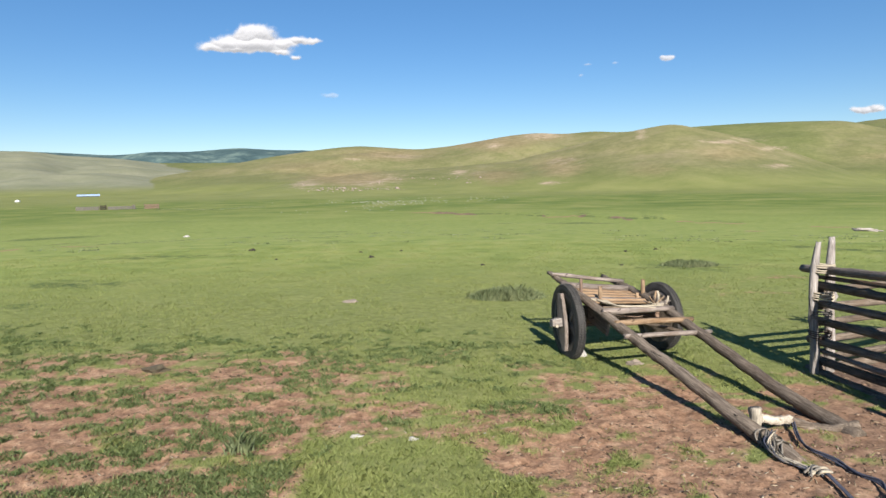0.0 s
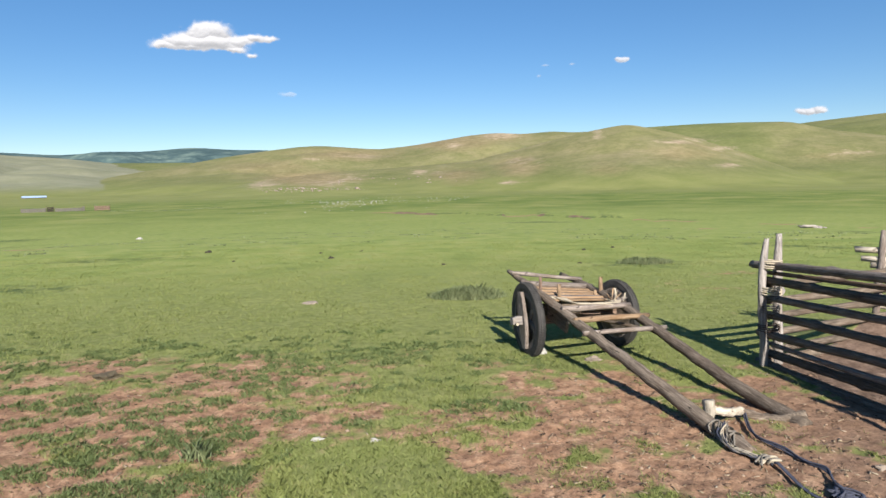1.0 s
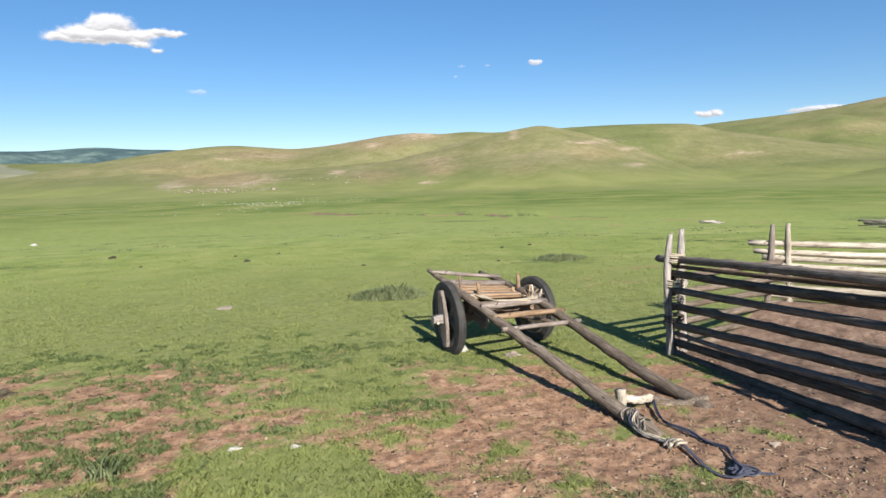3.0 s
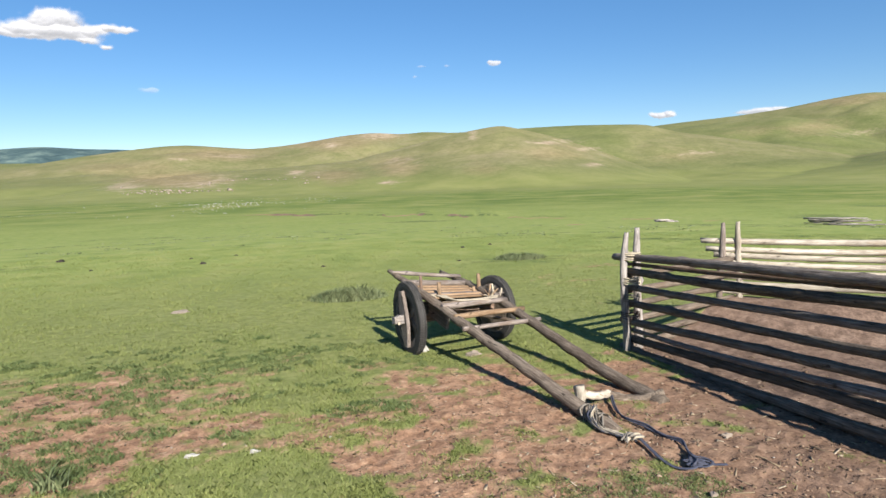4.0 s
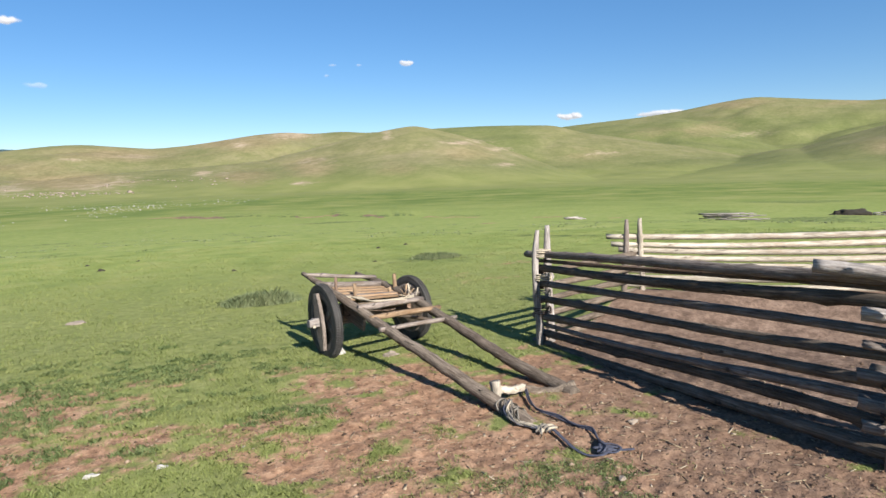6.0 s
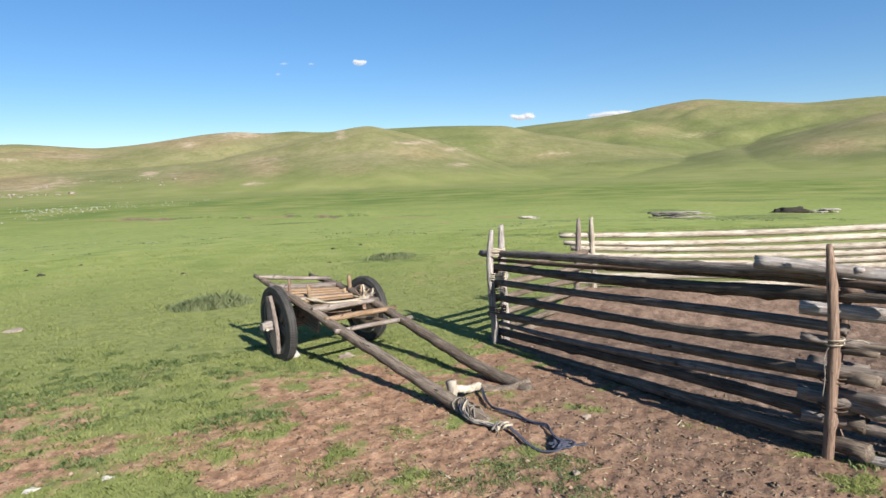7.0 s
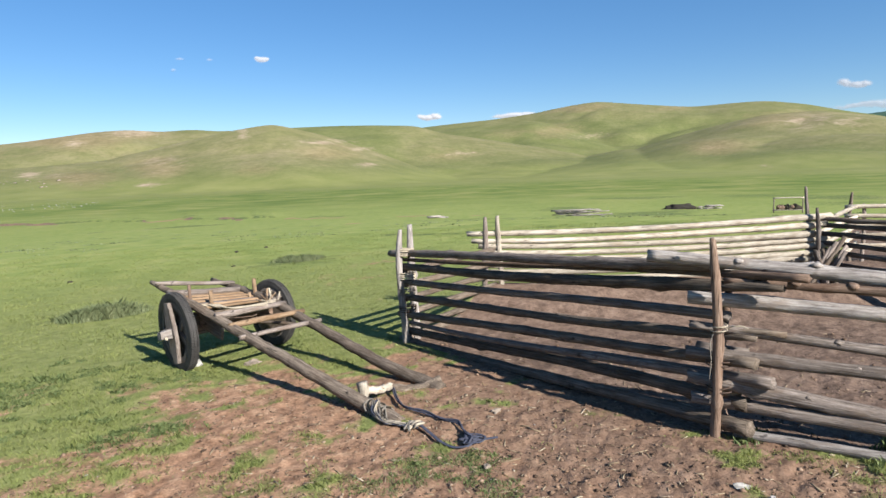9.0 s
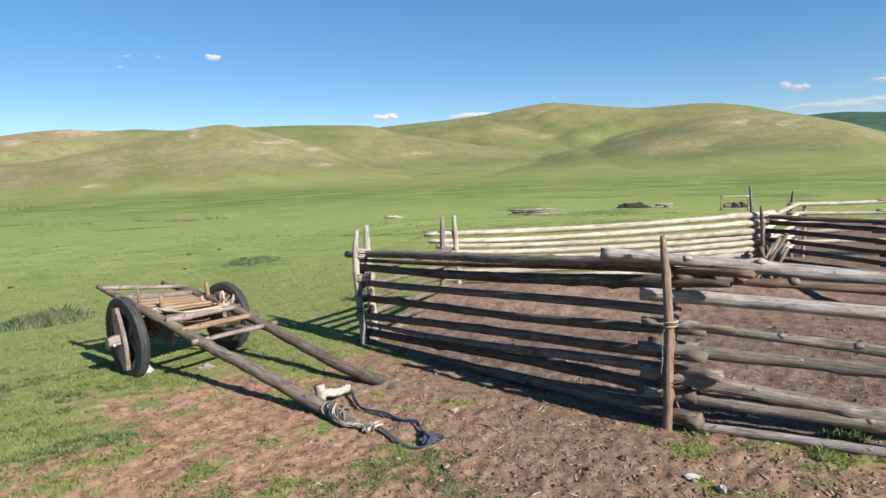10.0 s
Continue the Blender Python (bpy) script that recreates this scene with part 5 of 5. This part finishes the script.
def blades(x, y, z, h, w, lean, rng):
    """One upright pointed leaf a place, bent over a little: two triangles."""
    n = len(x)
    a = rng.uniform(0, 2 * np.pi, n)
    b = rng.uniform(0, 2 * np.pi, n)
    dx, dy = np.cos(a) * w, np.sin(a) * w
    lx, ly = np.cos(b) * h * lean, np.sin(b) * h * lean
    base = np.stack([x, y, z], -1)
    p0 = base + np.stack([-dx, -dy, 0 * h], -1)
    p1 = base + np.stack([dx, dy, 0 * h], -1)
    m0 = base + np.stack([-0.7 * dx + 0.35 * lx, -0.7 * dy + 0.35 * ly, 0.6 * h], -1)
    m1 = base + np.stack([0.7 * dx + 0.35 * lx, 0.7 * dy + 0.35 * ly, 0.6 * h], -1)
    tip = base + np.stack([lx, ly, h], -1)
    return p0, p1, m0, m1, tip


def leaves_mesh(name, x, y, z, h, w, lean, rng, mat, label, category):
    p0, p1, m0, m1, tip = blades(x, y, z, h, w, lean, rng)
    n = len(x)
    verts = np.stack([p0, p1, m1, tip, m0], 1).reshape(-1, 3)
    k = np.arange(n)[:, None] * 5
    me = bpy.data.meshes.new(name)
    me.vertices.add(len(verts))
    me.vertices.foreach_set("co", verts.astype(np.float32).ravel())
    me.loops.add(5 * n)
    me.loops.foreach_set("vertex_index", (k + np.arange(5)).astype(np.int32).ravel())
    me.polygons.add(n)
    me.polygons.foreach_set("loop_start", np.arange(0, 5 * n, 5, dtype=np.int32))
    me.update(calc_edges=True)
    me.materials.append(mat)
    return tagged(new(name, me), label, category, kind="stuff")


def ground_at(x, y):
    z = land(x, y)[0]
    d = np.hypot(x, y)
    s = soil(x, y)
    return z + relief(x, y, s, d), s


def turf():
    rng = np.random.default_rng(4)
    n = 640000
    d = np.concatenate([np.exp(rng.uniform(np.log(2.3), np.log(24), n - 150000)), np.exp(rng.uniform(np.log(2.3), np.log(4.6), 150000))])
    az = np.radians(rng.uniform(-80, 40, n))
    x, y = -np.sin(az) * d, np.cos(az) * d
    z, s = ground_at(x, y)
    thick = fbm(x * 2.6, y * 2.6, 110, 3)
    edge = s + 0.5 * (fbm(x * 9, y * 9, 14, 2) - 0.5)
    wisp = (rng.uniform(0, 1, n) < 0.36 * sstep(0.95, 0.45, edge) * sstep(0.45, 0.6, fbm(x * 5, y * 5, 15, 2))) & ~in_pen(x, y)
    keep = ((edge < 0.46) | wisp) & (thick + rng.uniform(-0.25, 0.25, n) > 0.36)
    x, y, z, d, thick = x[keep], y[keep], z[keep], d[keep], thick[keep]
    m = len(x)
    h = rng.uniform(0.008, 0.022, m) * (0.6 + thick) * (1 + 0.02 * d)
    w = rng.uniform(0.0009, 0.002, m) * (0.7 + 0.15 * d)
    h = h * (1 + 0.7 * bump2(x, y, -0.2, 3.0, 0.7, 0.6))
    leaves_mesh("turf", x, y, z - 0.003, h, w, 0.95, rng, GRASS, "short grazed green grass covering the ground", "grass")
    # broad low weeds, in rosettes on the worn ground
    n = 26000
    d = np.exp(rng.uniform(np.log(2.4), np.log(13), n))
    az = np.radians(rng.uniform(-78, 40, n))
    cx, cy = -np.sin(az) * d, np.cos(az) * d
    _, s = ground_at(cx, cy)
    clump = fbm(cx * 2.6, cy * 3.6, 120, 3)
    zone = bump2(cx, cy, -2.6, 4.4, 2.6, 2.0) + 0.75 * bump2(cx, cy, -0.6, 6.2, 1.6, 0.6) + 0.5 * bump2(cx, cy, -5.5, 6.5, 2.0, 1.2)
    zone = np.clip(zone, 0, 1) + 0.12 * bump2(cx, cy, 1.7, 2.5, 1.3, 0.8) + 0.1 * bump2(cx, cy, 3.0, 1.2, 0.8, 0.8) - 0.9 * bump2(cx, cy, -0.15, 3.2, 0.8, 0.9)
    keep = (clump + 0.21 * np.minimum(zone, 0.9) > 0.63) & (zone > 0.12) & (rng.uniform(0, 1, n) < np.where(s > 0.8, 0.55, 0.85)) & ~in_pen(cx, cy)
    cx, cy = cx[keep], cy[keep]
    per = 44
    x = np.repeat(cx, per) + rng.normal(0, 0.022, len(cx) * per)
    y = np.repeat(cy, per) + rng.normal(0, 0.022, len(cx) * per)
    z, _ = ground_at(x, y)
    m = len(x)
    leaves_mesh("weeds", x, y, z - 0.002, rng.uniform(0.010, 0.036, m) * (1 - 0.5 * sstep(0.4, 1.4, x)), rng.uniform(0.0013, 0.0032, m) * (1 - 0.25 * sstep(0.4, 1.4, x)), 0.9, rng, WEED, "low dark green weeds growing in the soil", "weed")


turf()


def crumbs():
    """Clods, dung crumbs and chips strewn on the trodden soil."""
    rng = np.random.default_rng(21)
    n = 26000
    d = np.exp(rng.uniform(np.log(2.2), np.log(9), n))
    az = np.radians(rng.uniform(-80, 38, n))
    x, y = -np.sin(az) * d, np.cos(az) * d
    z, s = ground_at(x, y)
    keep = s > 0.45
    x, y, z = x[keep], y[keep], z[keep]
    m = len(x)
    r = rng.gamma(1.6, 0.0024, m) + 0.0015
    form = np.array([(1, 0, 0), (-1, 0, 0), (0, 1, 0), (0, -1, 0), (0, 0, 1), (0, 0, -0.4)], float)
    jig = form[None] * rng.uniform(0.6, 1.3, (m, 6, 1)) + rng.normal(0, 0.12, (m, 6, 3))
    verts = (jig * r[:, None, None] * np.array([1.3, 1.0, 0.7]) + np.stack([x, y, z + 0.2 * r], -1)[:, None]).reshape(-1, 3)
    tri = np.array([(0, 2, 4), (2, 1, 4), (1, 3, 4), (3, 0, 4), (2, 0, 5), (1, 2, 5), (3, 1, 5), (0, 3, 5)])
    faces = (np.arange(m)[:, None, None] * 6 + tri[None]).reshape(-1, 3)
    me = grid_mesh("clods", verts, faces)
    me.materials.append(CLOD)
    tagged(new("clods", me), "soil clods and dung crumbs strewn over trodden soil", "clods", kind="stuff")


def clod_material():
    m = Nodes("clods", 0.95, 0.1)
    return m.out(m.ramp(m.island(), (0.0, (0.05, 0.034, 0.024)), (0.45, (0.10, 0.066, 0.045)), (0.85, (0.21, 0.14, 0.095)), (1.0, (0.27, 0.2, 0.145))))


CLOD = clod_material()
crumbs()


def straw():
    """Bleached stalks, bark chips and splinters trodden into the soil."""
    rng = np.random.default_rng(23)
    n = 3600
    d = np.exp(rng.uniform(np.log(2.2), np.log(7.5), n))
    az = np.radians(rng.uniform(-80, 38, n))
    x, y = -np.sin(az) * d, np.cos(az) * d
    z, s = ground_at(x, y)
    keep = (s > 0.35) & (rng.uniform(0, 1, n) < 0.35 + 0.65 * sstep(0.0, 1.5, x))
    x, y, z = x[keep], y[keep], z[keep]
    m = len(x)
    a = rng.uniform(0, np.pi, m)
    ln, wd = rng.gamma(2.0, 0.007, m) + 0.005, rng.gamma(2.0, 0.0011, m) + 0.0012
    ux, uy = np.cos(a), np.sin(a)
    tip = rng.uniform(0.0, 0.006, m)
    quad = []
    for e, f, g in ((-1, -1, 0), (1, -0.6, 1), (1.1, 0.6, 1), (-0.9, 1, 0)):
        quad.append(np.stack([x + e * ln * ux - f * wd * uy, y + e * ln * uy + f * wd * ux, z + 0.004 + g * tip + 0 * x], -1))
    top = np.stack(quad, 1)
    verts = np.concatenate([top, top - np.array([0, 0, 0.0025])], 1).reshape(-1, 3)
    face = np.array([(0, 1, 2, 3), (0, 4, 5, 1), (1, 5, 6, 2), (2, 6, 7, 3), (3, 7, 4, 0)])
    me = grid_mesh("straw", verts, (np.arange(m)[:, None, None] * 8 + face[None]).reshape(-1, 4))
    me.materials.append(STRAW)
    tagged(new("straw", me), "bleached straw and bark chips trodden into soil", "straw", kind="stuff")


def straw_material():
    m = Nodes("straw", 0.9, 0.15)
    return m.out(m.ramp(m.island(), (0.0, (0.07, 0.05, 0.034)), (0.4, (0.2, 0.15, 0.095)), (0.8, (0.27, 0.21, 0.14)), (1.0, (0.34, 0.285, 0.21))))


STRAW = straw_material()
straw()


def tussock(x0, y0, rx, ry, h, n, seed, label, mat=SEDGE, blade=0.006):
    rng = np.random.default_rng(seed)
    r = np.sqrt(rng.uniform(0, 1, n)) * (0.75 + 0.5 * rng.uniform(0, 1, n))
    a = rng.uniform(0, 2 * np.pi, n)
    lump = 0.6 + 0.8 * vnoise(r * np.cos(a) * 3 + seed, r * np.sin(a) * 3, seed)
    x, y = r * np.cos(a) * rx, r * np.sin(a) * ry
    z = ground_at(x + x0, y + y0)[0] - gz(x0, y0)
    hh = h * lump * (1.1 - 0.6 * r) * rng.uniform(0.5, 1.1, n)
    p0, p1, m0, m1, tip = blades(x, y, z - 0.004, hh, np.full(n, blade) * rng.uniform(0.6, 1.3, n), 0.55, rng)
    verts = np.stack([p0, p1, m1, tip, m0], 1).reshape(-1, 3)
    me = grid_mesh("tussock", verts, (np.arange(n)[:, None] * 5 + np.arange(5)))
    me.materials.append(mat)
    ob = new("tussock", me)
    ob.matrix_basis = Matrix.Translation((x0, y0, gz(x0, y0)))
    return tagged(ob, label, "bush", "tussocks in the meadow")


tussock(0.95, 9.55, 0.52, 0.33, 0.20, 5200, 1, "grey-green tall tussock standing out of the short turf", blade=0.0055)
tussock(5.45, 13.8, 0.55, 0.40, 0.16, 3000, 2, "grey-green tall tussock standing out of the short turf", blade=0.007)
tussock(-1.27, 3.74, 0.09, 0.07, 0.16, 90, 3, "small upright iris tuft on bare soil", blade=0.006)
tussock(3.75, 1.25, 0.34, 0.12, 0.065, 420, 4, "ragged green weeds beneath the bottom rail", WEED, 0.006)
tussock(3.35, 1.85, 0.14, 0.08, 0.06, 160, 5, "ragged green weeds at the foot of the post", WEED, 0.006)
tussock(4.0, 0.55, 0.34, 0.12, 0.075, 420, 6, "ragged green weeds beneath the bottom rail", WEED, 0.006)


def stream_sedge():
    """Rows of dark clumps on the wet flats along the stream."""
    rng = np.random.default_rng(9)
    n = 1500
    az = rng.uniform(-80, 40, n)
    d = np.exp(rng.uniform(np.log(24), np.log(115), n))
    x, y = -np.sin(np.radians(az)) * d, np.cos(np.radians(az)) * d
    wet = fbm(x * 0.035, y * 0.12, 140, 3) + 0.16 * bump2(d, 0 * d, 62, 0, 22, 1)
    keep = wet > 0.64
    x, y, d = x[keep], y[keep], d[keep]
    per = 14
    s = np.repeat((0.05 + 0.0012 * d) * rng.uniform(0.5, 1.5, len(d)), per)
    xx = np.repeat(x, per) + rng.normal(0, 1, len(x) * per) * s * 2.2
    yy = np.repeat(y, per) + rng.normal(0, 1, len(x) * per) * s
    z = land(xx, yy)[0]
    row = rng.uniform(0, 1, 900)
    ra, rd = np.radians(25 - 9 * row + rng.normal(0, 0.15, 900)), 262 + 10 * np.sin(row * 9) + rng.normal(0, 2, 900)
    pick = vnoise(row * 40, 0 * row, 5) > 0.45
    xx, yy = np.append(xx, (-np.sin(ra) * rd)[pick]), np.append(yy, (np.cos(ra) * rd)[pick])
    s = np.append(s, np.full(pick.sum(), 0.55))
    z = land(xx, yy)[0]
    m = len(xx)
    leaves_mesh("sedge", xx, yy, z - 0.01, s * rng.uniform(0.3, 0.75, m), s * rng.uniform(0.15, 0.4, m), 0.8, rng, SEDGE, "dark sedge clumps along the wet stream flats", "sedge")


stream_sedge()


# ---------------------------------------------------------------- clouds
def cloud_material():
    m = Nodes("cloud", 1.0, 0.0)
    m.bsdf.inputs["Base Color"].default_value = (0.9, 0.9, 0.92, 1)
    diff = m.node("ShaderNodeBsdfDiffuse", Color=(0.15, 0.15, 0.155, 1))
    clear = m.node("ShaderNodeBsdfTransparent")
    ms = m.node("ShaderNodeMixShader")
    m.l.new(m.attr("cover"), ms.inputs[0])
    m.l.new(clear.outputs[0], ms.inputs[1])
    glow = m.node("ShaderNodeEmission", Strength=0.235, Color=(0.98, 0.96, 1.0, 1))
    both = m.node("ShaderNodeAddShader")
    m.l.new(diff.outputs[0], both.inputs[0])
    m.l.new(glow.outputs[0], both.inputs[1])
    m.l.new(both.outputs[0], ms.inputs[2])
    m.l.new(ms.outputs[0], m.n["Material Output"].inputs["Surface"])
    return m.mat


CLOUD = cloud_material()
DEG = 4300 * radians(1)


def cloud(az, el, puffs, label, seed, thick=1.0, wisp=0.5):
    """A cloud far off: puffs are (right, up, half width, half height) in degrees from its middle."""
    a, e = radians(az), radians(el)
    eye = Vector((-math.sin(a) * math.cos(e), math.cos(a) * math.cos(e), math.sin(e)))
    right = Vector((math.cos(a), math.sin(a), 0))
    upv = right.cross(eye)
    x0, x1 = min(p[0] - 2.2 * p[2] for p in puffs), max(p[0] + 2.2 * p[2] for p in puffs)
    y0, y1 = min(p[1] - 2.2 * p[3] for p in puffs), max(p[1] + 2.2 * p[3] for p in puffs)
    step = 0.045
    U, V = np.meshgrid(np.arange(x0, x1 + step, step), np.arange(y0, y1 + step, step), indexing="ij")
    f = np.zeros_like(U)
    lift = np.zeros_like(U)
    wx, wy = 0.5 * (fbm(U * 1.1, V * 1.1, seed, 4) - 0.5), 0.35 * (fbm(U * 1.1, V * 1.1, seed + 9, 4) - 0.5)
    for px, py, rx, ry in puffs:
        rx, ry = rx * 1.0, ry * 1.0
        q = np.sqrt(((U + wx - px) / rx) ** 2 + ((V + wy - py) / ry) ** 2)
        f = f + np.exp(-1.1 * q * q)
        lift = np.maximum(lift, np.exp(-0.9 * q * q) * min(rx, ry))
    fine = fbm(U * 3.2, V * 3.2, seed + 4, 5)
    dens = sstep(0.18, 0.85, f + wisp * 0.8 * (fine - 0.5)) * thick
    depth = -(lift * 1.1 + 0.12 * (fbm(U * 1.6, V * 1.6, seed + 4, 3) - 0.5)) * DEG
    verts = np.stack([U.ravel() * DEG, V.ravel() * DEG, -depth.ravel()], -1)
    nu, nv = U.shape
    i, j = np.meshgrid(np.arange(nu - 1), np.arange(nv - 1), indexing="ij")
    faces = np.stack([i * nv + j, (i + 1) * nv + j, (i + 1) * nv + j + 1, i * nv + j + 1], -1).reshape(-1, 4)
    me = grid_mesh("cloud", verts, faces)
    me.attributes.new("cover", "FLOAT", "POINT").data.foreach_set("value", dens.ravel().astype(np.float32))
    me.materials.append(CLOUD)
    me.polygons.foreach_set("use_smooth", np.ones(len(me.polygons), bool))
    ob = new("cloud", me)
    m = Matrix((right, upv, -eye)).transposed().to_4x4()
    m.translation = eye * 4300 + Vector((0, 0, 1.5))
    ob.matrix_basis = m
    ob.visible_shadow = False
    return tagged(ob, label, "cloud", "clouds", "structure")


cloud(16.0, 12.1, ((-0.8, 0.6, 1.0, 0.7), (0.4, 0.7, 1.1, 0.7), (-0.25, -0.15, 2.2, 0.6), (-2.2, -0.2, 1.4, 0.5), (-3.4, -0.6, 1.1, 0.32), (-1.4, -0.6, 2.2, 0.3), (2.0, -0.1, 1.3, 0.4), (3.5, 0.25, 0.95, 0.36),
                   (4.5, 0.22, 0.8, 0.2), (1.7, -0.75, 1.0, 0.25), (3.1, -1.15, 0.4, 0.22)), "bright white cumulus cloud in the blue sky", 1)
cloud(10.0, 7.8, ((0, 0, 0.75, 0.2), (0.4, 0.15, 0.4, 0.12)), "faint wispy white cloud in the blue sky", 2, 0.3)
cloud(-19.4, 10.1, ((0, 0, 0.5, 0.2), (-0.3, 0.05, 0.35, 0.16), (0.45, -0.05, 0.3, 0.14)), "small white cloud in the blue sky", 3, 0.85)
cloud(-13.1, 9.9, ((0, 0, 0.35, 0.1), (-0.8, -0.8, 0.25, 0.12), (2.2, 0.1, 0.2, 0.1)), "faint wispy white cloud in the blue sky", 4, 0.3)
cloud(-33.8, 4.95, ((0, 0, 0.6, 0.28), (-0.5, -0.05, 0.5, 0.22), (0.5, 0.08, 0.5, 0.3), (0.8, -0.1, 0.4, 0.2)), "small white cloud above the hill crest", 5, 0.95)
cloud(-41.6, 4.72, ((0, 0, 1.6, 0.25), (1.0, 0.15, 0.9, 0.2), (-1.0, -0.1, 0.9, 0.15)), "white cloud showing over the hill crest", 6, 0.9)
cloud(-68.0, 5.35, ((0, 0, 0.6, 0.25), (-0.8, 0.2, 0.45, 0.3), (0.6, 0.0, 0.5, 0.2)), "small white cloud over the far hills", 7, 0.75)
cloud(-73.5, 5.5, ((0, 0, 0.8, 0.2), (0.8, -0.1, 0.7, 0.18)), "small white cloud over the far hills", 8, 0.75)
cloud(-71.0, 3.8, ((0, 0, 2.6, 0.35), (-2.6, 0.0, 2.0, 0.2), (2.6, 0.15, 2.2, 0.3), (5, 0.2, 2, 0.3)), "flat hazy cloud bank behind the far forested hill", 9, 0.6, 0.8)
